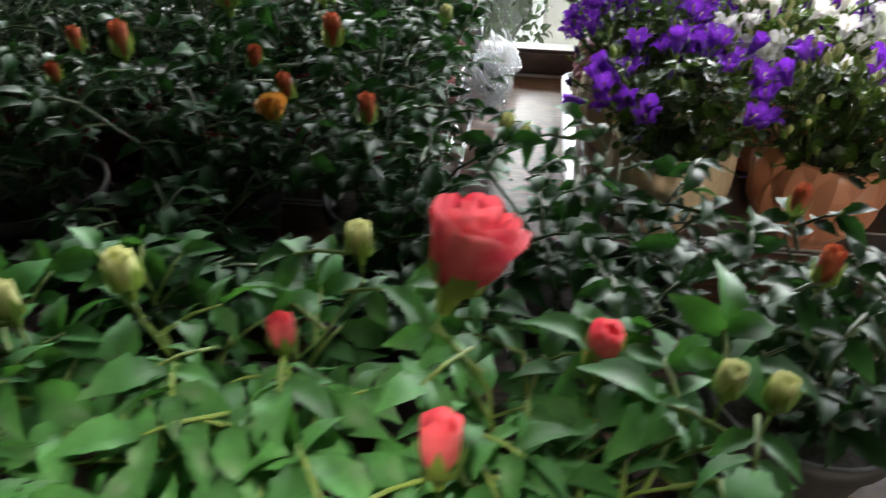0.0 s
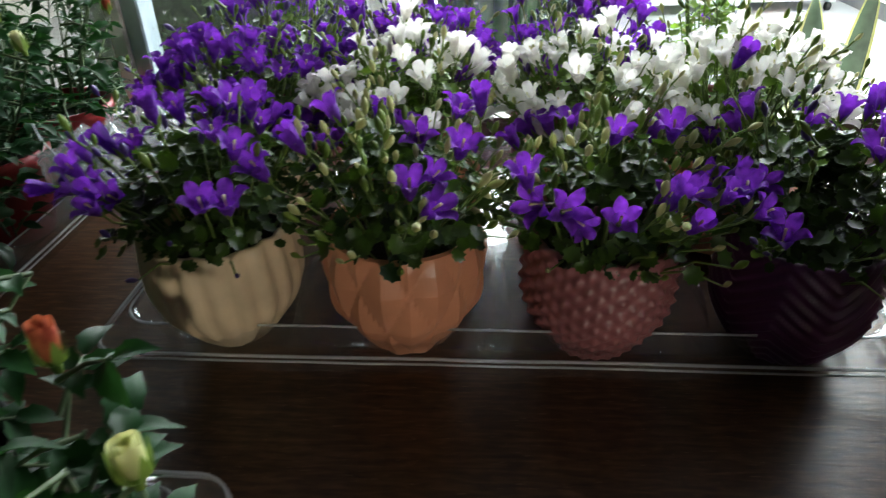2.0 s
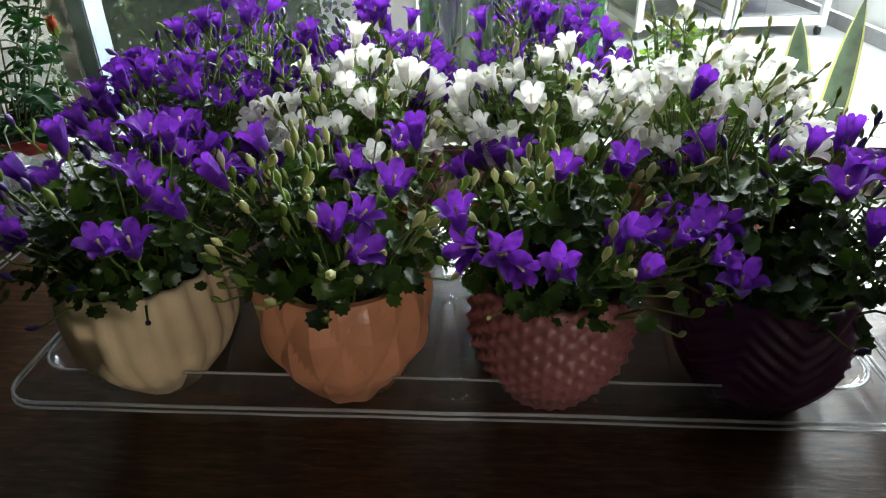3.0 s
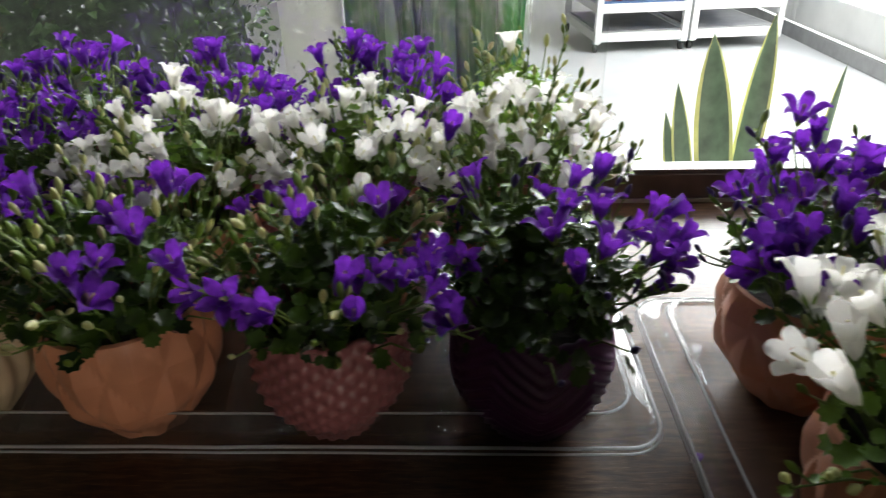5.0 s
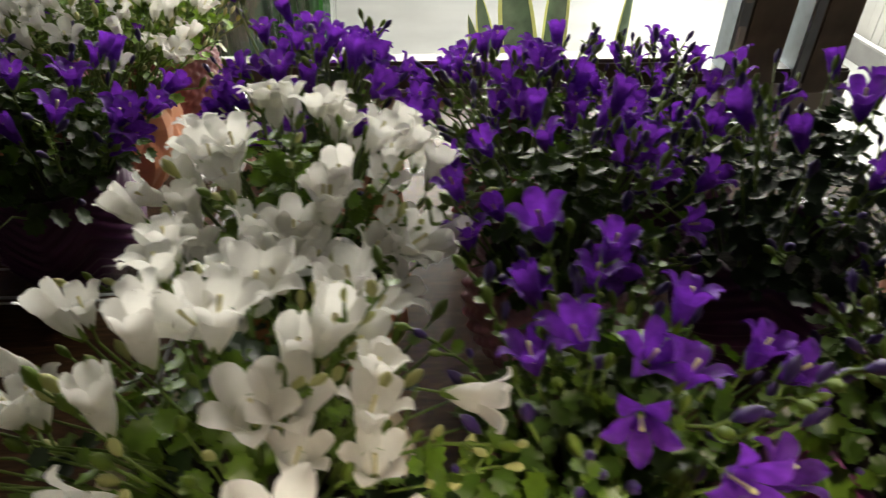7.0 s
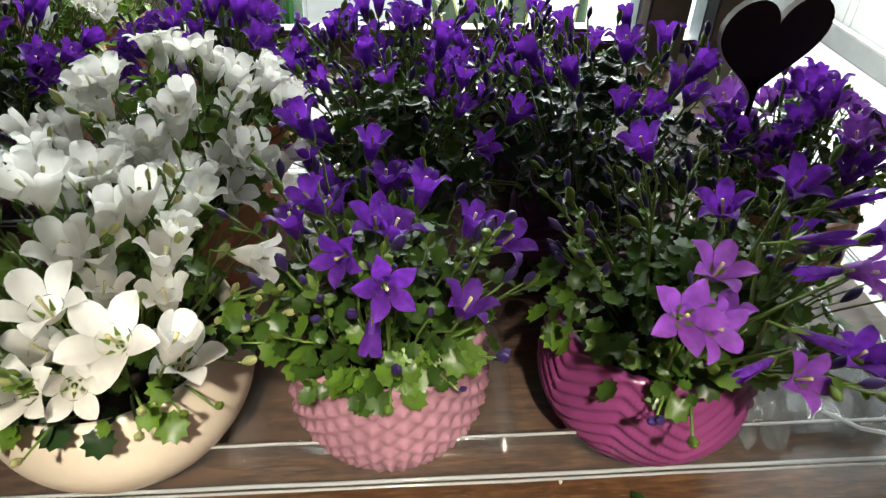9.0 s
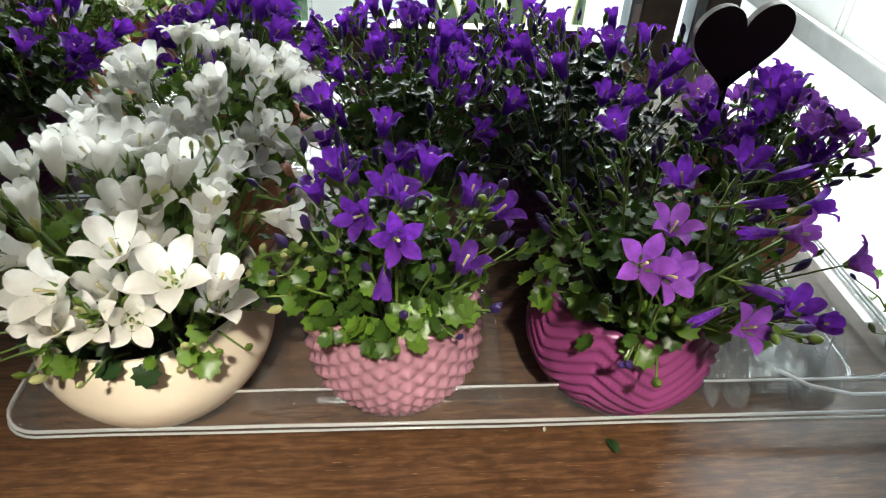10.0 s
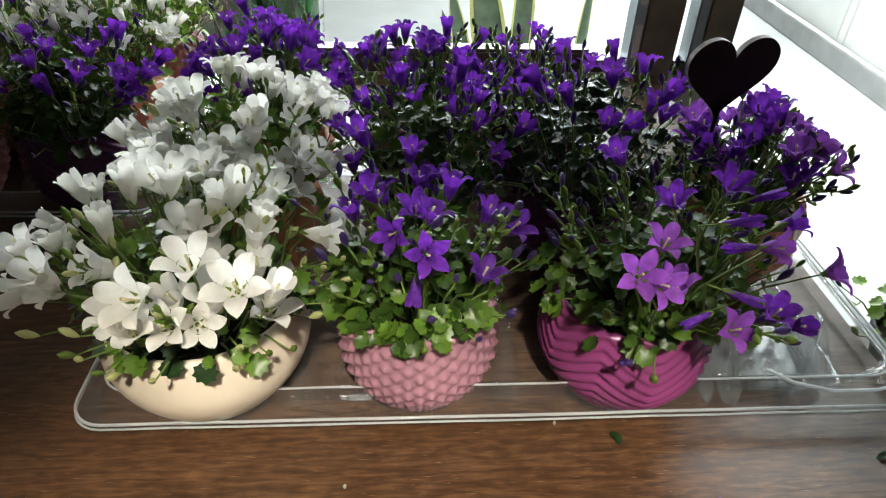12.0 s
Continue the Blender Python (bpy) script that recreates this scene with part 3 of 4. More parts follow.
ROSES = {
    "bud": rose_mesh("orange_rosebud", M_ROSEBUD, 0.02, 2, 0.0, 0.62),
    "pinkbud": rose_mesh("coral_rosebud", M_ROSE, 0.021, 3, 0.05, 0.72),
    "yellow": rose_mesh("yellow_rose", M_YROSE, 0.017, 3, 0.7),
    "open": rose_mesh("coral_rose", M_ROSE, 0.032, 4, 0.5),
    "greenbud": rose_mesh("green_rosebud", M_PALEBUD, 0.015, 2, 0.0, 0.75),
}
CALYX = {k: calyx_mesh("calyx", q) for k, q in (("bud", 0.0165), ("pinkbud", 0.019), ("yellow", 0.017), ("open", 0.03), ("greenbud", 0.0145))}


def rose_head(kind, m, e):
    ob = put("rosebud" if "bud" in kind else "rose", ROSES[kind], None, m, e)
    put("calyx", CALYX[kind], None, None, ob)



def rose_plant(x, y, label, seed, heads=(), stems=9, height=0.17, spread=0.11, leaf=M_ROSELEAF, near=False, pot=M_REDPOT, z=T + 0.004, size=1.0,
               group="potted roses", bud_count=2, leaves=5, droop=0):
    rng = random.Random(seed)
    h = 0.105
    e = potted("potted_rose", x, y, "bucket", pot, 0.066, h, label, "potted rose", group, "glossy red plastic pot" if pot is M_REDPOT else "dark plastic pot", z=z)
    lines, mats = [], []
    tips = []
    for i in range(stems):
        a = 2 * math.pi * i / stems + rng.uniform(-0.3, 0.3)
        rr = spread * rng.uniform(0.25, 1.0)
        top = Vector((rr * math.cos(a), rr * math.sin(a), h + height * rng.uniform(0.6, 1.0)))
        root = Vector((0.03 * math.cos(a), 0.03 * math.sin(a), h - 0.015))
        mid = (root + top) / 2 + Vector((rng.uniform(-0.01, 0.01), rng.uniform(-0.01, 0.01), 0.01))
        lines.append((root, mid, top))
        tips.append(top)
    for i in range(droop):
        a = 2 * math.pi * (i + rng.uniform(-0.3, 0.3)) / droop
        top = Vector((0.1 * math.cos(a), 0.1 * math.sin(a), h * rng.uniform(0.25, 0.8)))
        root = Vector((0.05 * math.cos(a), 0.05 * math.sin(a), h))
        lines.append((root, Vector((0.085 * math.cos(a), 0.085 * math.sin(a), h + 0.02)), top))
    for kind, hx, hy, hz, tilt, sz in heads:
        p = Vector((hx - x, hy - y, hz - z))
        root = Vector((p.x * 0.3, p.y * 0.3, h - 0.015))
        d = Vector((tilt[0], tilt[1], 1)).normalized()
        lines.append((root, (root + p) / 2 + Vector((0.006, 0, 0.01)), p - d * 0.02, p))
        rose_head(kind, towards(p, d, rng.uniform(0, 6), sz), e)
    for k in range(bud_count):
        p = tips[k] + Vector((0, 0, 0.008))
        d = Vector((rng.uniform(-0.4, 0.4), rng.uniform(-0.4, 0.4), 1))
        rose_head(rng.choice(("bud", "bud", "greenbud")), towards(p, d, rng.uniform(0, 6), rng.uniform(0.8, 1.1)), e)
    # compound leaves of five leaflets along each stem
    for root, mid, top in [(q[0], q[1], q[-1]) for q in lines]:
        for k in range(leaves):
            u = 0.12 + 0.85 * k / (leaves - 1) + rng.uniform(-0.06, 0.06)
            p = root.lerp(mid, u * 2) if u < 0.5 else mid.lerp(top, u * 2 - 1)
            a = rng.uniform(0, 2 * math.pi)
            out = Vector((math.cos(a), math.sin(a), rng.uniform(-0.1, 0.55))).normalized()
            side = out.cross(Vector((0, 0, 1))).normalized()
            up = side.cross(out).normalized()
            stalk = 0.038 * size
            lines.append((p, p + out * stalk * 0.6 + up * 0.003, p + out * stalk))
            for du, ds, sz in ((1.0, 0, 1.0), (0.85, 1, 0.85), (0.85, -1, 0.85), (0.4, 1, 0.65), (0.4, -1, 0.65)):
                q = p + out * stalk * du
                y_ax = (out * (1.0 if ds == 0 else 0.45) + side * ds * 0.9 + up * rng.uniform(-0.6, 0.3)).normalized()
                x_ax = y_ax.cross(up + Vector((rng.uniform(-0.75, 0.75), rng.uniform(-0.75, 0.75), 0))).normalized()
                z_ax = x_ax.cross(y_ax)
                m = Matrix((x_ax, y_ax, z_ax)).transposed().to_4x4() * 1.0
                m.translation = q
                mats.append(m @ Matrix.Scale(size * sz * rng.uniform(0.6, 1.12), 4))
    if near:
        for m in mats[:220]:
            put("leaflet", rose_leaf_mesh(leaf), leaf, m, e)
        if len(mats) > 220:
            joined("foliage", [(RLEAF_V, RLEAF_F, mats[220:])], leaf, e)["kind"] = "stuff"
    else:
        joined("foliage", [(RLEAF_V, RLEAF_F, mats)], leaf, e)["kind"] = "stuff"
    stems_mesh("stalkwork", lines, M_STEM if leaf is M_ROSELEAF_L else M_ROSESTEM, e, 0.0017, 0.0011)["kind"] = "stuff"
    return e


# ---- the room, the window wall and the hall behind it ----
# unseen shop floor kept dark to hold back bounce light
structure("floor", box_mesh("floor", -3.2, 3.35, -2.6, WIN + 0.05, -0.1, 0, 0), material("shop_floor", (0.08, 0.075, 0.07), 0.5, vary=0.2, scale=4), "unseen grey shop floor under the table, darkened to cut bounce light", "floor")
structure("hall_floor", box_mesh("hall_floor", -3.2, 3.35, WIN + 0.05, 9.2, -0.1, 0, 0), M_HALLFLOOR, "pale shiny floor of the bright hall", "floor")
structure("ceiling", box_mesh("ceiling", -3.2, 3.35, -2.6, WIN, 3.0, 3.1, 0), M_DARKWALL, "unseen shop ceiling, near black to cut bounce light", "ceiling")
for cx0, cx1, nm in ((-3.2, 2.298, "hall_ceiling"), (3.202, 3.35, "hall_ceiling_2")):
    structure(nm, box_mesh(nm, cx0, cx1, WIN, 9.2, 3.0, 3.1, 0), M_DARKWALL, "unseen hall ceiling beside the rooflight, near black to darken reflections", "ceiling")
roof = thing("rooflight", pose(2.3, WIN, 3.0), "long glazed rooflight over the bright hall", "window", "", "structure")
for k in range(4):
    g = put("pane", box_mesh("pane", 0.02, 0.88, 0.03 + 1.97 * k, 1.96 + 1.97 * k, 0.02, 0.026, 0), M_GLASS, None, roof)
    g.visible_shadow = False
for k in range(5):
    put("glazing_bar", box_mesh("glazing_bar", 0, 0.9, 1.97 * k - 0.005, 1.97 * k + 0.035, -0.03, 0.05, 0.003), M_PAINT, None, roof)
structure("wall_south", box_mesh("wall_south", -3.2, 3.35, -2.7, -2.6, 0, 3.0, 0), M_DARKWALL, "unseen wall behind the table, near black to cut bounce light", "wall")
# unseen frame added for the side fill; the wall behind it stays closed
for wx, nm in ((3.36, "window_2"),):
    fr = thing(nm, pose(wx, -0.45, 0.85), "added window frame around the unseen side fill light", "window", "", "structure")
    for k, (y0, y1, z0, z1) in enumerate(((-0.75, -0.7, 0, 1.25), (0.7, 0.75, 0, 1.25), (-0.7, 0.7, 0, 0.05), (-0.7, 0.7, 1.2, 1.25))):
        put("frame", box_mesh("frame", -0.02, 0.03, y0, y1, z0, z1, 0.002), M_PAINT, None, fr)
structure("wall_west", box_mesh("wall_west", -3.3, -3.2, -2.7, WIN, 0, 3.0, 0), M_DARKWALL, "unseen side wall of the shop, near black to cut bounce light", "wall")
structure("hall_wall_west", box_mesh("hall_wall_west", -3.3, -3.2, WIN, 9.3, 0, 3.0, 0), M_WALL, "plain plastered side wall of the hall", "wall")
structure("wall_north", box_mesh("wall_north", -3.2, 3.35, 9.2, 9.3, 0, 3.0, 0), M_WALL, "plain plastered far wall of the hall", "wall")
structure("wall_east", box_mesh("wall_east", 3.35, 3.5, -2.7, 2.0, 0, 3.0, 0), M_DARKWALL, "unseen side wall, near black to cut bounce light", "wall")
# unseen glazed strip added above the doors so the table catches more glare
structure("transom_window", box_mesh("transom_window", 3.40, 3.406, 2.0, 9.2, 2.42, 2.88, 0), M_GLASS, "added unseen pane above the glazed doors to brighten the table's glare", "window").visible_shadow = False
structure("wall_east_lintel", box_mesh("wall_east_lintel", 3.35, 3.5, 2.0, 9.3, 2.88, 3.0, 0), M_PAINT, "white painted lintel above glazed doors", "wall")
structure("baseboard", box_mesh("baseboard", 3.33, 3.352, 2.0, 9.2, 0.0, 0.11, 0.004), M_SKIRT, "grey baseboard under the glazed doors", "baseboard")
structure("window_sill_wall", box_mesh("window_sill_wall", -3.2, 1.72, WIN - 0.005, WIN + 0.06, 0, T - 0.002, 0), M_WALL, "low wall below the shop window", "wall")


def glazed_door(y0, y1):
    e = thing("glazed_door", pose(3.38, y0, 0.11), "white framed glazed door letting in glaring daylight", "door", "glazed doors of the hall", "structure")
    w = y1 - y0
    put("bottom_rail", box_mesh("bottom_rail", 0, 0.05, 0.06, w - 0.06, 0, 0.26), M_PAINT, None, e)
    put("top_rail", box_mesh("top_rail", 0, 0.05, 0.06, w - 0.06, 2.19, 2.29), M_PAINT, None, e)
    for k, yy in enumerate((0.0, w - 0.06)):
        put("stile", box_mesh("stile", -0.004, 0.054, yy, yy + 0.06, 0, 2.29), M_PAINT, None, e)
    g = put("pane", box_mesh("pane", 0.022, 0.028, 0.06, w - 0.06, 0.26, 2.19, 0), M_GLASS, None, e)
    g.visible_shadow = False
    return e


for k in range(5):
    glazed_door(2.0 + 1.44 * k, 2.0 + 1.44 * (k + 1) - 0.004)



def daylight(name, strength):
    m = bpy.data.materials.new(name)
    m.use_nodes = True
    em = m.node_tree.nodes.new("ShaderNodeEmission")
    em.inputs[0].default_value, em.inputs[1].default_value = (0.93, 0.97, 1, 1), strength
    m.node_tree.links.new(em.outputs[0], m.node_tree.nodes["Material Output"].inputs[0])
    return m


structure("backdrop", box_mesh("backdrop", 5.5, 5.52, -2, 14, -1, 5, 0), daylight("white_daylight", 4.0), "blank glaring daylight outside the doors", "backdrop")
structure("backdrop_sky", box_mesh("backdrop_sky", -2, 6, 1.3, 14, 5.02, 5.04, 0), daylight("overcast_sky", 2.0), "blank overcast sky above the glass roof", "backdrop")

# water drops clinging to the two panes
drop_rng = random.Random(77)
bead = [(0.5, 0, 0), (0, 0.5, 0), (-0.5, 0, 0), (0, -0.6, 0), (0.35, 0.35, 0), (-0.35, 0.35, 0), (0, 0, 0.4)]
bead_v = np.array([(a, -c, b) for a, b, c in bead])
bead_f = [(0, 4, 6), (4, 1, 6), (1, 5, 6), (5, 2, 6), (2, 3, 6), (3, 0, 6)]
for pane_x, count in (((-0.55, -0.15), 700), ((-0.08, 0.55), 900)):
    ms = [Matrix.Translation((drop_rng.uniform(*pane_x), WIN + 0.0075, T + 0.05 + 0.75 * drop_rng.random() ** 1.3)) @ Matrix.Scale(drop_rng.uniform(0.0015, 0.0048), 4) for k in range(count)]
    drops = joined("water_drop", [(bead_v, bead_f, ms)], M_DROP)
    tagged(drops, "fine water drops on the window pane", "water", "", "stuff")

# window frame
structure("window_rail", box_mesh("window_rail", -3.2, 1.43, WIN - 0.012, WIN + 0.03, T, T + 0.045, 0.006), M_FRAME, "dark brown bottom rail of the shop window", "window frame")
structure("window_base", box_mesh("window_base", 1.433, 1.72, WIN - 0.004, WIN + 0.05, T - 0.002, T + 0.022, 0.004), M_FRAME, "dark base plate at the foot of the posts", "window frame")


def post(x0, x1, name, edge, label):
    e = thing(name, pose(x0, WIN - 0.01, T), label, "window post", "", "structure")
    w = x1 - x0
    put("post_body", box_mesh("post_body", 0.022, w, 0.004, 0.055, -0.02, 1.149, 0.003), M_POST, None, e)
    put("edge_profile", box_mesh("edge_profile", 0, 0.02, 0, 0.05, -0.02, 1.149, 0.003), edge, None, e, "grey metal edge profile")
    return e


pA = post(1.50, 1.592, "window_post", M_STEEL, "weathered brown window post with a metal edge")
for k in range(9):
    put("slot_cover", box_mesh("slot_cover", 0.004, 0.017, -0.004, 0.001, 0.03 + 0.1 * k, 0.095 + 0.1 * k, 0.002), M_PAINT, None, pA, "pale oblong slot in the metal edge")
post(1.617, 1.700, "window_post", M_STEEL, "weathered brown window post beside its twin")
pC = thing("window_post", pose(-0.134, WIN - 0.01, T), "white and grey-blue metal post of the window", "window post", "", "structure")
put("white_profile", box_mesh("white_profile", 0, 0.024, 0, 0.05, -0.02, 1.149, 0.002), M_PAINT, None, pC)
put("steel_profile", box_mesh("steel_profile", 0.0245, 0.05, 0.003, 0.05, -0.02, 1.149, 0.002), M_STEEL, None, pC)

g = structure("window_1", box_mesh("window_1", -0.085, 0.8, WIN + 0.008, WIN + 0.012, T + 0.04, 1.949, 0), M_GLASS, "clear pane of the shop window", "window")
g.visible_shadow = False
# unseen panels added: the first hangs low to keep roof light off the table
structure("window_head", box_mesh("window_head", -3.2, 2.0, WIN - 0.02, WIN + 0.05, 1.95, 3.0, 0), M_DARKWALL, "unseen dark panel above the window, set low to block roof light", "wall")
structure("opening_head", box_mesh("opening_head", 2.002, 3.35, WIN - 0.02, WIN + 0.05, 2.6, 3.0, 0), M_DARKWALL, "unseen dark panel above the open passage, near black to cut reflections", "wall")
structure("window_3", box_mesh("window_3", -2.2, -0.136, WIN + 0.008, WIN + 0.012, T + 0.04, 1.949, 0), M_GLASS, "second clear pane of the shop window", "window").visible_shadow = False
structure("wall_beside_window", box_mesh("wall_beside_window", -3.2, -2.2, WIN, WIN + 0.05, T + 0.04, 1.949, 0), M_WALL, "pale panel beside the window", "wall")

# unseen fixtures added to go with the two ceiling fills
for sx, sy, rx in ((-0.3, -0.5, 24), (1.15, -0.95, 27)):
    e = thing("ceiling_spot", pose(sx, sy, 2.8), "added unseen ceiling fixture for a fill spot", "lamp", "ceiling spots")
    put("stem", lathe("stem", [(0.012, 0.05), (0.012, 0.2)], 12), M_RUBBER, None, e)
    put("housing", lathe("housing", [(0.03, 0.08), (0.06, 0.07), (0.065, 0.03), (0.062, 0.03), (0.055, 0.065)], 24), M_RUBBER, pose(0, 0, 0, rx, 0, 0), e)

# unseen lamp body added to go with the low wall fill
wl = thing("wall_lamp", pose(1.5, -2.6, 1.22), "added unseen lamp body on the wall for the low fill", "lamp")
put("bracket", box_mesh("bracket", -0.02, 0.02, 0.0, 0.06, -0.02, 0.02, 0.003), M_RUBBER, None, wl)
put("housing", lathe("housing", [(0.03, -0.02), (0.06, -0.01), (0.065, 0.03), (0.062, 0.03), (0.055, 0.0)], 24), M_RUBBER, pose(0, 0.08, 0, -95, 0, 20), wl)

# table
tab = thing("table", pose(0, 0, T), "long dark brown varnished wooden table with scratches", "table")
put("tabletop", box_mesh("tabletop", -1.3, 1.56, -0.35, 1.285, -0.04, 0, 0.006), WOOD, None, tab)
for lx in (-1.2, 1.44):
    for ly in (-0.25, 1.19):
        put("leg", box_mesh("leg", lx, lx + 0.07, ly, ly + 0.07, -T, -0.041, 0.004), WOOD, None, tab)


# ---- clear trays ----
def tray(x0, x1, y0, y1, label, places=4, rim=0.042, mat=M_CLEAR):
    """Thin clear tray: outer lip, flange, raised ridge, and webs between the pots."""
    e = thing("plastic_tray", pose((x0 + x1) / 2, (y0 + y1) / 2, T), label, "plastic tray", "clear plastic trays")
    w, d = (x1 - x0) / 2, (y1 - y0) / 2

    def outline(inset, z, rad=0.03, n=6):
        pts = []
        for cx, cy, a0 in ((1, 1, 0), (-1, 1, 90), (-1, -1, 180), (1, -1, 270)):
            for i in range(n + 1):
                a = radians(a0 + 90 * i / n)
                pts.append((cx * (w - inset - rad) + rad * math.cos(a), cy * (d - inset - rad) + rad * math.sin(a), z))
        return pts

    # outer foot, lip, flange, ridge, and down to the floor on which the pots stand
    rings = [outline(0.012, 0.001), outline(0.004, 0.018), outline(0.0, 0.021), outline(0.0, 0.026), outline(0.005, 0.028), outline(0.016, 0.028), outline(0.021, rim - 0.003), outline(0.024, rim), outline(0.028, rim - 0.002), outline(0.04, 0.005), outline(0.05, 0.003)]
    v = [p for q in rings for p in q]
    n = len(rings[0])
    f = [tuple(range((len(rings) - 1) * n, len(rings) * n))]
    for k in range(len(rings) - 1):
        for i in range(n):
            j = (i + 1) % n
            f.append((k * n + i, k * n + j, (k + 1) * n + j, (k + 1) * n + i))
    me = from_arrays("tray_shell", v, f)
    me.polygons[0].use_smooth = False
    put("tray_shell", me, mat, None, e)
    rng = random.Random(x0)
    for inset, z, rr in ((0.0, 0.0215, 0.0011), (0.001, 0.0265, 0.0015), (0.023, rim, 0.0011)):
        pts = [(px, py, pz + 0.0012 * noise.noise(Vector((px * 14, py * 14, z * 90)))) for px, py, pz in outline(inset, z)]
        for side in range(4):
            # long sides bow a little between the corners
            a, b = pts[side * 7 + 6], pts[(side * 7 + 7) % 28]
            run = [Vector(q) for q in pts[side * 7:side * 7 + 7]]
            run += [Vector(a).lerp(Vector(b), k / 12) + Vector((0, 0, 0.0016 * noise.noise(Vector((side * 3.1, k * 0.7, z * 50 + x0))))) for k in range(1, 12)] + [Vector(b)]
            tv, tf = tube(run, rr, rr, 6)
            put("rolled_edge", from_arrays("rolled_edge", tv, tf), M_EDGE, None, e, "rolled plastic edge, milky white for its highlights")
    # webs that part the places of the pots
    for k in range(1, places):
        px = -w + 2 * w * k / places
        wv, wf = [], []
        for i in range(9):
            for u in range(5):
                wv.append((px + 0.014 * (u - 2) / 2, -d + 0.03 + 0.018 * i + 0.004 * rng.uniform(-1, 1), 0.004 + 0.05 * math.sin(math.pi * (i + 0.5) / 9) * (1 - ((u - 2) / 2.2) ** 2)))
        wf = [(i * 5 + u, i * 5 + u + 1, i * 5 + u + 6, i * 5 + u + 5) for i in range(8) for u in range(4)]
        put("pocket_web", from_arrays("pocket_web", wv, wf), mat, None, e)
    return e


# milky haze paints the bright highlight lines along the clear plastic edges
M_EDGE = clear_plastic("plastic_edge", rough=0.08, haze=0.65)
tray(0.058, 0.768, 0.78, 1.25, "clear plastic tray full of bellflower pots on wood")
front_tray = tray(0.783, 1.55, 0.455, 0.99, "clear plastic tray with bellflower pots and an empty place", 4)
tv, tf = tube([(0.225, -0.245, 0.055), (0.25, -0.255, 0.047), (0.285, -0.262, 0.043), (0.325, -0.262, 0.043), (0.36, -0.255, 0.047), (0.378, -0.25, 0.05)], 0.0016, 0.0016, 6)
put("loose_edge", from_arrays("loose_edge", tv, tf), M_EDGE, None, front_tray, "bent strip of clear plastic edge")
tray(-0.80, -0.075, 0.795, 1.25, "clear plastic tray full of potted roses")
tray(-0.62, 0.235, 0.25, 0.66, "clear plastic tray of young roses at the table front")

# ---- bellflowers in the middle tray ----
bellflower(0.168, 0.848, "ribbed", M_BEIGE, 0.067, 0.115, ["purple"], "purple bellflower in a ribbed beige pot", "ribbed beige stoneware pot", 11, height=0.105, flowers=28, leaves=900, skirt=18, near=120, low=0.8,
           heroes=[("purple", 1, 0.099, 0.802, 0.978, (-0.5, -0.8, 0.5), 1.0), ("purple", 1, 0.075, 0.80, 0.975, (-0.8, -0.5, 0.3), 1.0), ("purple", 0, 0.12, 0.79, 0.972, (0.1, -0.8, 0.4), 1.0), ("purple", 2, 0.05, 0.815, 0.966, (-1, -0.2, -0.2), 1.0)])
# darker rim leaves paint the shade at the base of this plant
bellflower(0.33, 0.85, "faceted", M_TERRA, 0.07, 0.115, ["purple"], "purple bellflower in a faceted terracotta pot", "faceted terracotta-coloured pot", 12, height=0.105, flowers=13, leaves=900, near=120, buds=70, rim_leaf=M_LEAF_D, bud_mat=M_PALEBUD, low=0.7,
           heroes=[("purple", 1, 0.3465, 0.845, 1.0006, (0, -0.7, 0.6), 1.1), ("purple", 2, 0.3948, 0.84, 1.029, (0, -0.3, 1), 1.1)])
# rim leaves darkened here too, as shade above the pot
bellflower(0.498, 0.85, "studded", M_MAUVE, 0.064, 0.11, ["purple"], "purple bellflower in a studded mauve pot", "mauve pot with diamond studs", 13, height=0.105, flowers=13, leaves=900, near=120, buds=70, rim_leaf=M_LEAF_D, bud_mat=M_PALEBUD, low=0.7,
           heroes=[("purple", 0, 0.4259, 0.765, 1.004, (-0.3, -0.4, 1), 1.1), ("purple", 1, 0.43, 0.76, 0.985, (-0.6, -0.8, 0.1), 1.1), ("purple", 1, 0.455, 0.758, 0.982, (0.2, -0.9, 0.3), 1.15), ("purple", 0, 0.465, 0.77, 0.965, (0.3, -0.8, -0.1), 1.0), ("purple", 1, 0.5339, 0.80, 0.974, (-0.2, -0.9, 0.4), 1.0), ("purple", 1, 0.555, 0.80, 0.976, (0.5, -0.7, 0.4), 1.0)])
bellflower(0.665, 0.85, "zigzag", M_PLUM, 0.067, 0.11, ["purple"], "purple bellflower in a dark plum pot", "dark plum zigzag pot", 14, height=0.112, flowers=24, leaves=900, near=110, low=0.85,
           heroes=[("purple", 1, 0.6104, 0.8264, 0.9702, (0, -0.9, 0.4), 1.0), ("purple", 2, 0.6004, 0.9, 1.0447, (0.2, -0.6, 0.7), 1.1), ("purple", 1, 0.7424, 0.85, 0.9822, (0.4, -0.8, 0.3), 1.0), ("purple", 1, 0.7619, 0.8075, 0.9794, (0.6, -0.6, 0.3), 1.1)])
bellflower(0.142, 1.02, "ribbed", M_BEIGE, 0.07, 0.11, ["purple"], "purple bellflower in the second row of the tray", "ribbed beige pot", 15, height=0.125, flowers=44, leaves=420)
for xx, sd in ((0.322, 16), (0.502, 17), (0.66, 18)):
    bellflower(xx, 1.02, "faceted", M_TERRA, 0.07, 0.11, ["white"], "white bellflower with bright green buds in the tray", "faceted pot", sd, flowers=46, leaves=380, leaf=M_LEAF_L, bud_mat=M_PALEBUD, height=0.122, size=0.82, low=0.65, buds=50)
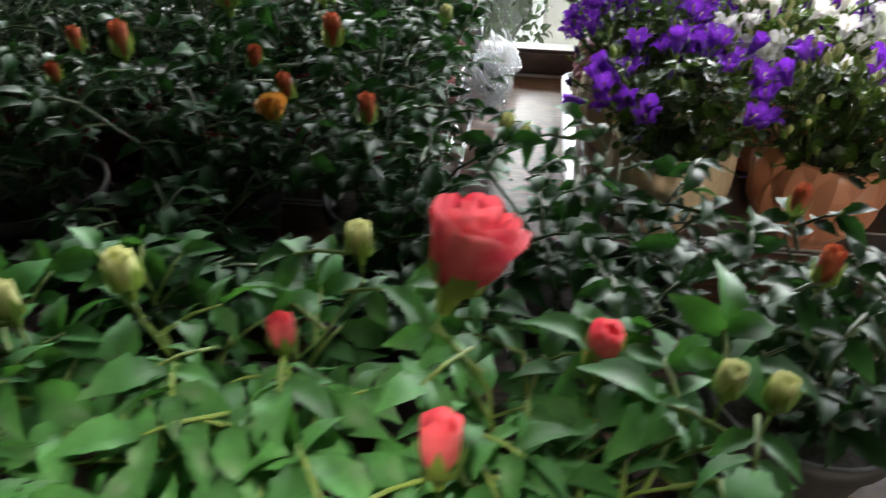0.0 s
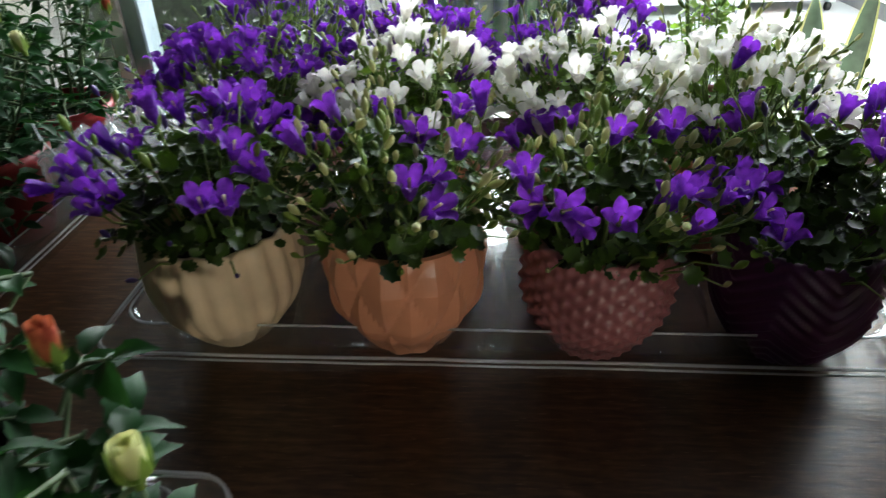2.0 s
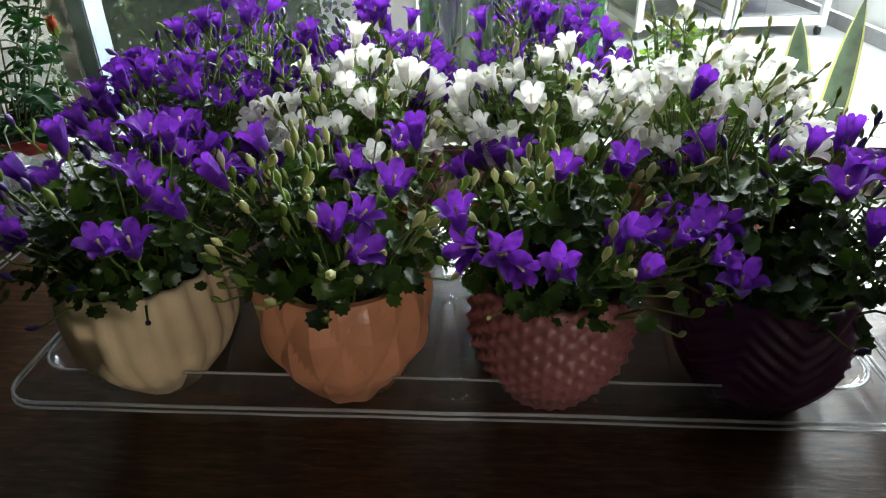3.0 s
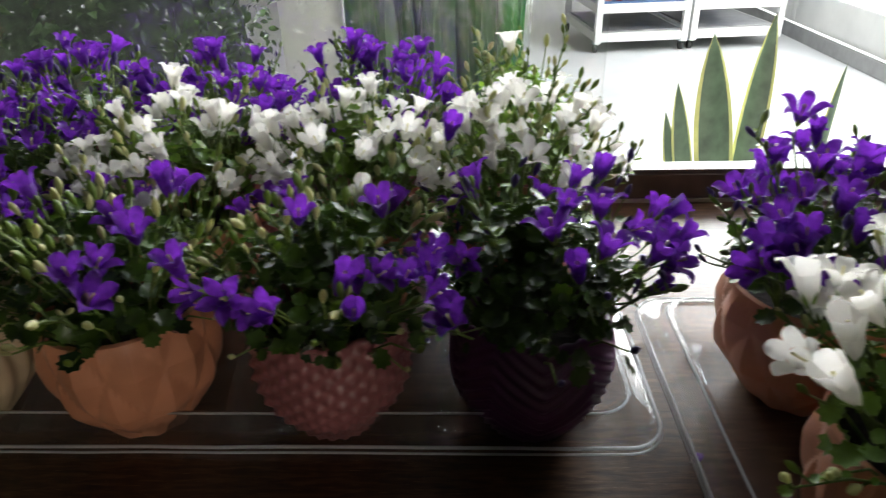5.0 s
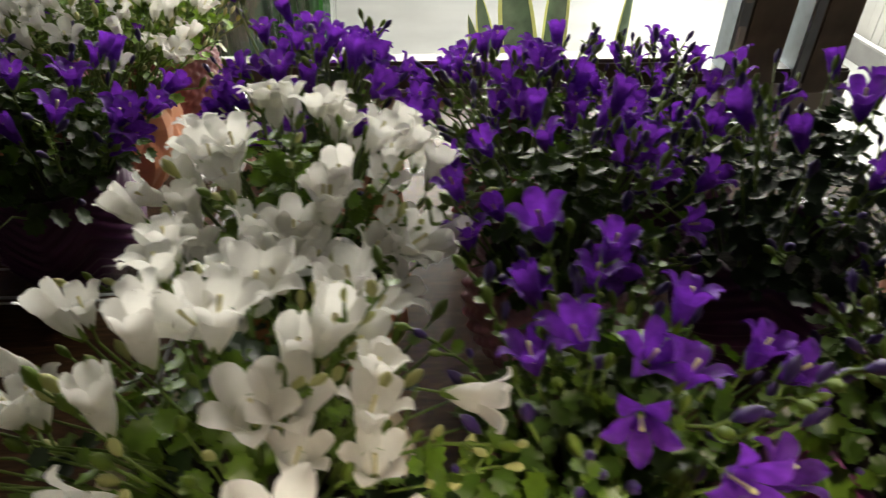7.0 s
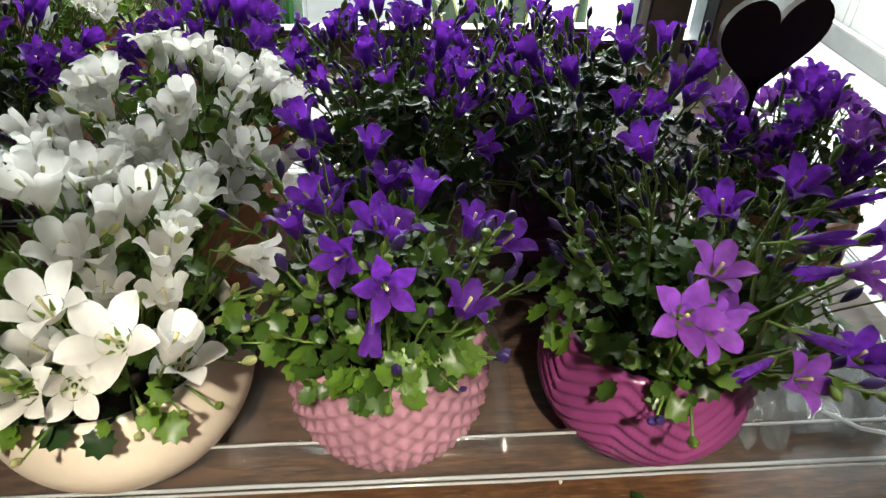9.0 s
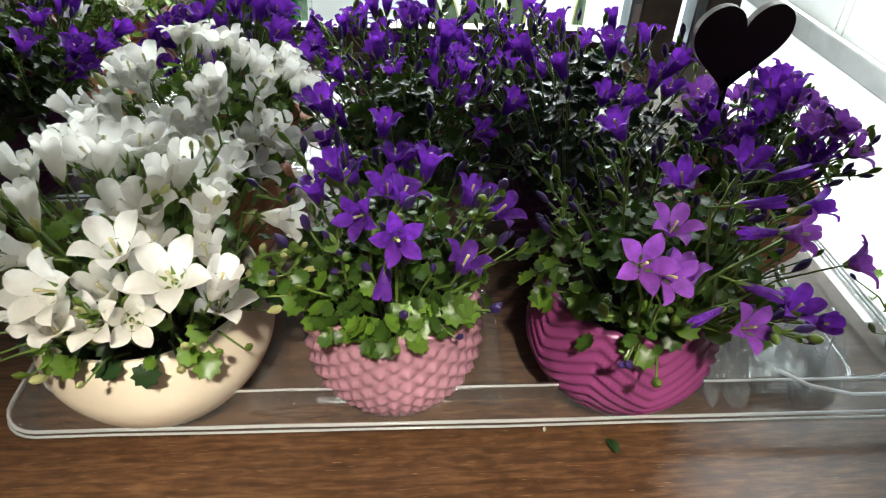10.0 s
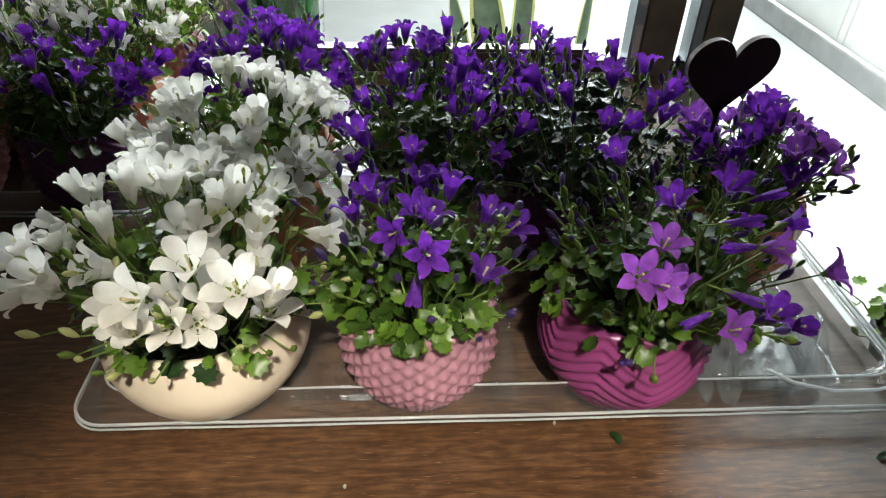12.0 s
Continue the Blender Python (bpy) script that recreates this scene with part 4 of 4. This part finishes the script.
for xx, sd in ((0.142, 19), (0.322, 20), (0.502, 21)):
    bellflower(xx, 1.175, "studded", M_MAUVE, 0.068, 0.11, ["purple"], "purple bellflower in the back row by the window", "studded pot", sd, flowers=56, leaves=320, height=0.135, buds=50, low=0.75)
bellflower(0.675, 1.175, "studded", M_MAUVE, 0.068, 0.11, ["white", "white", "purple"], "pale green bellflower with few flowers by the window", "studded pot", 22, height=0.135, flowers=8, leaves=700, leaf=M_LEAF_B, bud_mat=M_PALEBUD, buds=60)

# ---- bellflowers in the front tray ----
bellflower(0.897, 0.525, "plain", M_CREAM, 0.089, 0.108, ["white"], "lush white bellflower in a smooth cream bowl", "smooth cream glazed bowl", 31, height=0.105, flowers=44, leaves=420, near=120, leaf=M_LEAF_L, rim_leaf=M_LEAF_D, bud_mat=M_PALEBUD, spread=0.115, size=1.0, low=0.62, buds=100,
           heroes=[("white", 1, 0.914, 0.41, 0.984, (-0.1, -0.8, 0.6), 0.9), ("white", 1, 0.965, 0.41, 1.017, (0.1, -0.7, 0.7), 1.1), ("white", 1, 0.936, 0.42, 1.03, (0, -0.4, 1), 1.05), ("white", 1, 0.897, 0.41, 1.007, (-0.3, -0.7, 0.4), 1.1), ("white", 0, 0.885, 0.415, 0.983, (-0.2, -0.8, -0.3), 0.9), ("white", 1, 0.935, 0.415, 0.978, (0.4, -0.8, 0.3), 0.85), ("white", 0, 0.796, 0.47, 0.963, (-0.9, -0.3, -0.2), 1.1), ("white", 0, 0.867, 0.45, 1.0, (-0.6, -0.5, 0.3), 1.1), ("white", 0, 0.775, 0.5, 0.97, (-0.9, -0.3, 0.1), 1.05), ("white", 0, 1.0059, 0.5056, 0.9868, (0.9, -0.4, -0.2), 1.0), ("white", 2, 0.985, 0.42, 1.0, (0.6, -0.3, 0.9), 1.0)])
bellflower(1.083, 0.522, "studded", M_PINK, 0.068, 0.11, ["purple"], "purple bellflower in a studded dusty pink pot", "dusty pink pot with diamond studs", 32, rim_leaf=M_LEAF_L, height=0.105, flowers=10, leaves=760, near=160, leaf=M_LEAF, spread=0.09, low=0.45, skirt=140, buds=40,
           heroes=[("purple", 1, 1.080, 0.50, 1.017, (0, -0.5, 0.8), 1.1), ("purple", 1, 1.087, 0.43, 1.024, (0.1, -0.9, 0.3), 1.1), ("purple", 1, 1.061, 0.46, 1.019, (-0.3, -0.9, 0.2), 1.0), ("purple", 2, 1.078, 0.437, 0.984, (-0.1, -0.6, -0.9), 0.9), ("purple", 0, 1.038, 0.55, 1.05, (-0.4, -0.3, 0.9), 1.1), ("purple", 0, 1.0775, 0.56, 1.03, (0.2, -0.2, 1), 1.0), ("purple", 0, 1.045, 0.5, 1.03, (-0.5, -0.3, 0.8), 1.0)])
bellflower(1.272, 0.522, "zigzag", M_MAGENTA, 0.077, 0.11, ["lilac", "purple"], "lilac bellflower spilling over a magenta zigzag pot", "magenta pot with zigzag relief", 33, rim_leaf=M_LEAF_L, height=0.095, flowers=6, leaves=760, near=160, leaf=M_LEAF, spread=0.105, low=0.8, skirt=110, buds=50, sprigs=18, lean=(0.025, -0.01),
           heroes=[("lilac", 0, 1.2166, 0.3932, 1.036, (-0.1, -0.8, 0.5), 1.05), ("lilac", 0, 1.238, 0.397, 1.022, (0.3, -0.9, 0.2), 1.0), ("lilac", 0, 1.235, 0.41, 1.052, (0.1, -0.4, 0.9), 0.95), ("purple", 1, 1.3, 0.47, 1.055, (0, -0.5, 0.8), 1.1), ("lilac", 1, 1.318, 0.423, 1.032, (0.5, -0.7, 0.2), 1.0), ("purple", 4, 1.29, 0.42, 1.035, (-0.9, -0.3, -0.1), 0.9), ("purple", 4, 1.285, 0.42, 1.055, (0.9, -0.3, 0.0), 0.85), ("purple", 4, 1.298, 0.41, 1.0, (0.9, -0.4, -0.5), 0.9), ("purple", 4, 1.27, 0.41, 0.98, (-0.8, -0.4, -0.4), 0.8), ("purple", 4, 1.315, 0.45, 1.055, (0.9, -0.2, 0.1), 0.85), ("purple", 1, 1.255, 0.46, 1.05, (-0.4, -0.3, 0.8), 1.0), ("purple", 0, 1.225, 0.5, 1.06, (-0.6, -0.2, 0.8), 1.0), ("purple", 0, 1.345, 0.455, 1.03, (0.8, -0.3, 0.3), 1.0)])
bellflower(0.905, 0.705, "faceted", M_TERRA, 0.075, 0.11, ["white"], "white bellflower in a faceted salmon pot", "faceted salmon pot", 34, height=0.12, flowers=54, leaves=380, bud_mat=M_PALEBUD, leaf=M_LEAF_L, low=0.75)
bellflower(1.10, 0.71, "studded", M_PINK, 0.072, 0.11, ["purple"], "purple bellflower behind the pink pot", "studded pot", 35, height=0.108, flowers=20, leaves=560, low=0.6, sprigs=16)
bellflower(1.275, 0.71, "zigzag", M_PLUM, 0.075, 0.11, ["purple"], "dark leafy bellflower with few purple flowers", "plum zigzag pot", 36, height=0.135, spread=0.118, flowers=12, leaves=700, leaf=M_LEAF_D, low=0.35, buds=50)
bellflower(1.44, 0.68, "faceted", M_TERRA, 0.068, 0.11, ["purple", "lilac"], "violet bellflower at the end of the tray", "faceted pot", 37, height=0.105, flowers=40, leaves=300, spread=0.075, low=0.6)
bellflower(0.905, 0.88, "faceted", M_TERRA, 0.075, 0.11, ["purple"], "tall purple bellflower in a faceted salmon pot", "faceted salmon pot", 38, height=0.108, flowers=52, leaves=340,
           heroes=[("purple", 1, 0.8476, 0.864, 1.0686, (-0.1, -0.5, 0.8), 1.14)])
bellflower(1.10, 0.88, "studded", M_MAUVE, 0.07, 0.11, ["purple"], "purple bellflower in the back row", "studded pot", 39, height=0.09, flowers=44, leaves=340)
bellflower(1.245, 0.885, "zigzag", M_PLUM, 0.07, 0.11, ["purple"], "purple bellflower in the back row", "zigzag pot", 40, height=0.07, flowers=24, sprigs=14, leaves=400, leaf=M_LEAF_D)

# a leafy plant on a low stand past the end of the table
stand = thing("plant_stand", pose(1.66, 0.56, 0), "small dark plant stand beside the table", "stand")
put("top", box_mesh("top", -0.1, 0.1, -0.1, 0.1, T - 0.09, T - 0.07, 0.003), M_FRAME, None, stand)
for lx in (-0.09, 0.07):
    for ly in (-0.09, 0.07):
        put("leg", box_mesh("leg", lx, lx + 0.02, ly, ly + 0.02, 0, T - 0.091, 0.002), M_FRAME, None, stand)
bellflower(1.635, 0.56, "bucket", M_RUBBER, 0.06, 0.075, ["purple"], "small leafy plant in a dark pot on the stand", "dark plastic pot", 45, flowers=0, leaves=170, leaf=M_LEAF_B, sprigs=7, height=0.09, spread=0.1, buds=10, near=60, skirt=16, group="leafy plants", ground=T - 0.07)

# ---- roses ----
sd = 50
for yy in (0.86, 1.02, 1.175):
    for xx in (-0.165, -0.34, -0.515, -0.69):
        sd += 1
        rr = random.Random(sd)
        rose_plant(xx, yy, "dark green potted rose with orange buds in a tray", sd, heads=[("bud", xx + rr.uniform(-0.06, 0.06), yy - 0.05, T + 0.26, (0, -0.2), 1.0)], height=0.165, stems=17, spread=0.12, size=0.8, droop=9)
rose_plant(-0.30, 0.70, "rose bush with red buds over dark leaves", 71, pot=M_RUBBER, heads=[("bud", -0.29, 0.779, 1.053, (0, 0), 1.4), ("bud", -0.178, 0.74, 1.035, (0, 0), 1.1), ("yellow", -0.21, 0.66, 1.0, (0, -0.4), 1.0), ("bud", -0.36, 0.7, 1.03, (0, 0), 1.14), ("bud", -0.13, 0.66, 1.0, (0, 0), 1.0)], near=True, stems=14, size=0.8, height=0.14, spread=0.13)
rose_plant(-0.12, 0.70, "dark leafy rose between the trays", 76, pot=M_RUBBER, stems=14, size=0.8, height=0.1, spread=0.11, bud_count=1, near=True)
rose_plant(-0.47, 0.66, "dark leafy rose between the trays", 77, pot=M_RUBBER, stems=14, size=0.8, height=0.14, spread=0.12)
rose_plant(-0.33, 0.36, "young rose at the corner of the tray", 78, pot=M_RUBBER, heads=[("greenbud", -0.27, 0.40, 1.0, (0, 0), 1.14)], height=0.06, leaf=M_ROSELEAF_L, near=True, bud_count=0, stems=8, leaves=5, size=1.12, spread=0.11)
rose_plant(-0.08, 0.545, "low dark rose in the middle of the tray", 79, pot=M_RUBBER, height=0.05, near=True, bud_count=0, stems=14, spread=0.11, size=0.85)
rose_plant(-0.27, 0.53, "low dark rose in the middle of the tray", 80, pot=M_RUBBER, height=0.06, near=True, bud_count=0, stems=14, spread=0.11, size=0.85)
rose_plant(0.02, 0.39, "young rose with a full coral bloom", 72, pot=M_RUBBER, heads=[("open", -0.03, 0.422, 1.03, (0.35, 0.3), 1.13), ("pinkbud", 0.053, 0.427, 0.98, (0, 0), 1.1), ("pinkbud", -0.025, 0.345, 0.985, (0, 0.2), 1.14), ("greenbud", 0.11, 0.4, 1.0, (0, 0), 1.0), ("greenbud", 0.135, 0.4, 0.995, (0, 0), 1.0)], height=0.068, leaf=M_ROSELEAF_L, near=True, bud_count=0, stems=8, leaves=5, size=1.12, spread=0.13)
rose_plant(-0.17, 0.40, "young rose with pink buds and fresh leaves", 73, pot=M_RUBBER, heads=[("pinkbud", -0.125, 0.42, 0.975, (0, 0), 0.9), ("greenbud", -0.09, 0.47, 1.01, (0, 0), 1.14), ("greenbud", -0.21, 0.42, 1.01, (0, 0), 1.3)], height=0.068, leaf=M_ROSELEAF_L, near=True, bud_count=0, stems=8, leaves=5, size=1.12, spread=0.12)
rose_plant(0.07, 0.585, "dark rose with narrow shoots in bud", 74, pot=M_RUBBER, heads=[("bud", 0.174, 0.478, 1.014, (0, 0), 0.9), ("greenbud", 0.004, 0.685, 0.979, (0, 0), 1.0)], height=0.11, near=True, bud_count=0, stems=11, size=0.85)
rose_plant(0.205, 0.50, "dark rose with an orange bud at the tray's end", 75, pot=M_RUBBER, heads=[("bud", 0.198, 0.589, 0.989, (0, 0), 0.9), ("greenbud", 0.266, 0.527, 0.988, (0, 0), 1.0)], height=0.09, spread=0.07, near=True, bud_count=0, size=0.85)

# ---- heart sign ----
hs = thing("heart_sign", pose(1.386, 0.68, T + 0.072), "dark maroon heart-shaped sign on a stick among the flowers", "sign")
bm = bmesh.new()
pts = []
for i in range(60):
    a = 2 * math.pi * i / 60
    pts.append(bm.verts.new((16 * math.sin(a) ** 3 * 0.003, 0, (13 * math.cos(a) - 5 * math.cos(2 * a) - 2 * math.cos(3 * a) - math.cos(4 * a)) * 0.003)))
face = bm.faces.new(pts)
ex = bmesh.ops.extrude_face_region(bm, geom=[face])
bmesh.ops.translate(bm, vec=(0, 0.006, 0), verts=[q for q in ex["geom"] if isinstance(q, bmesh.types.BMVert)])
bmesh.ops.recalc_face_normals(bm, faces=bm.faces[:])
for q in bm.faces:
    q.material_index = 0 if abs(q.normal.y) > 0.5 else 1
put("heart_board", finish(bm, "heart_board", False), [M_HEART, M_HEARTEDGE], pose(0, 0, 0.175, 6, 0, 10), hs)
stems_mesh("stick", [((0, 0.003, 0), (0, 0.003, 0.07), (0, 0.003, 0.145))], M_HEART, hs, 0.0025, 0.0025)


# ---- crumpled plastic sleeves ----
def sleeve(x, y, z, w, h, seed, m=None, mat=M_FOIL, label="crumpled clear plastic sleeve shining in the light"):
    n = 26
    v, f = [], []
    for i in range(n + 1):
        for j in range(n + 1):
            u, t = i / n - 0.5, j / n
            q = Vector((u * 5 + seed, t * 5, seed))
            v.append((u * w * (1 + 0.35 * t), 0.05 * w * math.cos(u * 9) + 0.22 * w * noise.noise(q) + 0.09 * w * noise.noise(q * 2.7), t * h + 0.06 * noise.noise(q * 1.7)))
    for i in range(n):
        for j in range(n):
            a = i * (n + 1) + j
            f.append((a, a + n + 1, a + n + 2, a + 1))
    e = thing("plastic_sleeve", m if m is not None else pose(x, y, z), label, "plastic sleeve", "plastic sleeves")
    put("film", from_arrays("film", v, f, smooth=False), mat, None, e)
    tv, tf = tube([v[k * (n + 1) + n] for k in range(n + 1)], 0.0011, 0.0011, 5)
    put("sealed_edge", from_arrays("sealed_edge", tv, tf), M_EDGE, None, e)
    return e


sleeve(0, 0, 0, 0.24, 0.05, 3, pose(-0.055, 1.12, T + 0.038, 0, 14, 88), M_FOIL)
sleeve(0, 0, 0, 0.11, 0.045, 5, pose(1.41, 0.50, T + 0.008, -35, 0, 5))


# ---- hall: snake plant, green sleeves, cart, pillar ----
def blade(length, width, bend, name="leaf"):
    v, f, m = [], [], []
    n = 12
    for k in range(n + 1):
        u = k / n
        w = width * (0.55 + 0.9 * u - 0.2 * u * u) * (1 - u ** 2.6) ** 0.95 * 0.68
        for s in (-1, -0.78, 0, 0.78, 1):
            v.append((s * w, bend * u * u + abs(s) * w * 0.35, length * u))
    for k in range(n):
        for i in range(4):
            f.append((k * 5 + i, k * 5 + i + 1, k * 5 + i + 6, k * 5 + i + 5))
            m.append(1 if i in (0, 3) else 0)
    return from_arrays(name, v, f, m)


def snake_plant(x, y, z, leaves, label):
    e = thing("snake_plant", pose(x, y, z), label, "plant", "snake plants")
    put("pot", lathe("pot", [(0.1, 0), (0.14, 0.22), (0.145, 0.24), (0.13, 0.24), (0.125, 0.2)], 32), M_RUBBER, None, e)
    put("soil", lathe("soil", [(0.01, 0.205), (0.125, 0.2)], 20), M_SOIL, None, e)
    for dx, dy, ln, w, bend, rz, ry in leaves:
        me = blade(ln, w, bend)
        put("leaf", me, [M_SANS, M_SANSEDGE], pose(dx, dy, 0.2, 0, ry, rz), e)
    return e


snake_plant(1.43, 2.35, 0.0, [(0.0, 0, 0.63, 0.115, 0.02, 8, -10), (0.05, 0.03, 0.67, 0.075, 0.0, -30, 1), (-0.09, 0.0, 0.50, 0.06, 0.0, 10, -13), (-0.11, 0.02, 0.42, 0.05, 0.0, 20, -17)],
            "striped snake plant with yellow-edged upright leaves")
snake_plant(1.70, 2.35, 0.0, [(0.0, 0, 0.53, 0.055, 0.0, 30, 2)], "single young snake plant leaf in a dark pot")

tg_rng = random.Random(5)
TALL_BLADE = blade(0.035, 0.028, 0.006)
for k, xx in enumerate((0.68, 0.52, 0.37)):
    e = thing("sleeved_plant", pose(xx, 2.45, 0.0), "tall dark green leaves wrapped in a clear sleeve", "plant", "sleeved plants")
    put("pot", lathe("pot", [(0.07, 0), (0.1, 0.18), (0.1, 0.2), (0.09, 0.2)], 24), M_RUBBER, None, e)
    for i in range(60):
        m = Matrix.Translation((tg_rng.uniform(-0.07, 0.07), tg_rng.uniform(-0.06, 0.06), 0.15)) @ pose(0, 0, 0, tg_rng.uniform(-5, 5), tg_rng.uniform(-5, 5), tg_rng.uniform(0, 360))
        put("leaf", TALL_BLADE, [M_TALLGREEN, M_TALLGREEN], m @ Matrix.Diagonal((1.6, 1.3, tg_rng.uniform(24, 30), 1)), e)
    put("sleeve", lathe("sleeve", [(0.09, 0.1), (0.115, 0.6), (0.13, 1.15)], 18, lambda a, z, k3: 1 + 0.06 * math.cos(5 * a)), M_SLEEVE, None, e, "clear cellophane sleeve")

structure("pillar", box_mesh("pillar", 0.04, 0.24, 2.5, 2.7, 0, 3.0, 0.01), M_PAINT, "pale square pillar in the hall", "pillar")

hb = thing("leafy_bush", pose(-0.4, 2.35, 0.0), "dense fine-leaved green bush behind the wet pane", "plant")
put("pot", lathe("pot", [(0.16, 0), (0.22, 0.3), (0.2, 0.3)], 32), M_RUBBER, None, hb)
hrng = random.Random(9)
hm = []
for i in range(5200):
    a, r_, zz = hrng.uniform(0, 6.283), 0.46 * math.sqrt(hrng.random()), hrng.uniform(0.28, 1.25)
    hm.append(towards((r_ * math.cos(a), 0.6 * r_ * math.sin(a), zz), (hrng.uniform(-1, 1), hrng.uniform(-1, 0.4), hrng.uniform(-0.2, 1)), hrng.uniform(0, 6), hrng.uniform(0.5, 1.15)))
joined("crown", [(RLEAF_V, RLEAF_F, hm)], M_HEDGE, hb)["kind"] = "stuff"
# added dark solid: paints the shade inside the crown, closing gaps between leaves
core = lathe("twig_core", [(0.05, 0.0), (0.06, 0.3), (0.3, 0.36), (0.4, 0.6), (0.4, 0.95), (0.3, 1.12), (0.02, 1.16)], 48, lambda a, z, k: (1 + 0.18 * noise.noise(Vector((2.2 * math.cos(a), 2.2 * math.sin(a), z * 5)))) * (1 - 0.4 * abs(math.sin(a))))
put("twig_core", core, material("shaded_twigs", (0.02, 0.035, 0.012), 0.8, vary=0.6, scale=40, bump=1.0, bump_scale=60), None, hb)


def cart(x, y, rz):
    e = thing("flower_cart", pose(x, y, 0, 0, 0, rz), "white metal flower trolley with blue mats on castors", "cart", "hall carts")
    L, D = 0.74, 1.0
    for px in (0, L - 0.05):
        for py in (0, D - 0.05):
            put("upright", box_mesh("upright", px, px + 0.05, py, py + 0.05, 0.07, 1.5), M_PAINT, None, e)
    for zz in (0.085, 0.3, 0.8):
        for py in (0.004, D - 0.044):
            put("rail", box_mesh("rail", 0.05, L - 0.05, py, py + 0.04, zz, zz + 0.065), M_PAINT, None, e)
        for px in (0.004, L - 0.044):
            put("side_rail", box_mesh("side_rail", px, px + 0.04, 0.05, D - 0.05, zz, zz + 0.065), M_PAINT, None, e)
        put("shelf", box_mesh("shelf", 0.045, L - 0.045, 0.045, D - 0.045, zz + 0.03, zz + 0.075), M_BLUE if zz > 0.2 else M_SKIRT, None, e)
    for px in (0.02, L - 0.03):
        for py in (0.05, D - 0.05):
            put("castor", lathe("castor", [(0.012, -0.016), (0.034, -0.012), (0.034, 0.012), (0.012, 0.016)], 20), M_RUBBER, pose(px, py, 0.034, 90, 0, 90), e)
            put("castor_fork", box_mesh("castor_fork", px - 0.024, px + 0.024, py - 0.026, py + 0.026, 0.066, 0.086, 0.001), M_STEEL, None, e)
    return e


cart(1.62, 5.7, 6)
cart(2.38, 5.79, 6)
pots_rng = random.Random(4)
for k in range(7):
    xx = 1.72 + 0.085 * k
    tagged(put("plastic_pot", lathe("plastic_pot", [(0.025, 0), (0.036, 0.06), (0.038, 0.065), (0.032, 0.065), (0.03, 0.05)], 20), (M_TERRA, M_REDPOT, M_PINK, M_TALLGREEN)[k % 4], pose(xx, 5.82 + 0.01 * k, 0.376)),
           "small coloured plastic pot on the trolley", "pot", "pots on the trolley")


# ---- fallen petals and leaf crumbs on the table ----
for bx, by, kind in ((1.33, 0.385, "petal"), (1.205, 0.463, "crumb"), (1.26, 0.44, "leaf"), (1.50, 0.42, "leaf"), (0.79, 0.79, "crumb"), (0.80, 0.80, "petal"), (1.02, 0.405, "crumb"), (0.86, 1.1, "leaf")):
    rr = random.Random(bx)
    if kind == "petal":
        me, mt, lb = from_arrays("fallen_petal", (RLEAF_V * 0.35).tolist(), RLEAF_F), M_PURPLE, "fallen purple petal on the table"
    elif kind == "leaf":
        me, mt, lb = from_arrays("fallen_leaf", (RLEAF_V * 0.45).tolist(), RLEAF_F), M_LEAF_D, "small dark fallen leaf on the table"
    else:
        me, mt, lb = from_arrays("soil_crumb", (BUD_V * 0.5).tolist(), BUD_F), M_WHITE, "tiny pale crumb on the table"
    tagged(put(me.name.split(".")[0], me, mt, pose(bx, by, T + 0.002, rr.uniform(-8, 8), 0, rr.uniform(0, 360))), lb, "debris", "fallen bits")
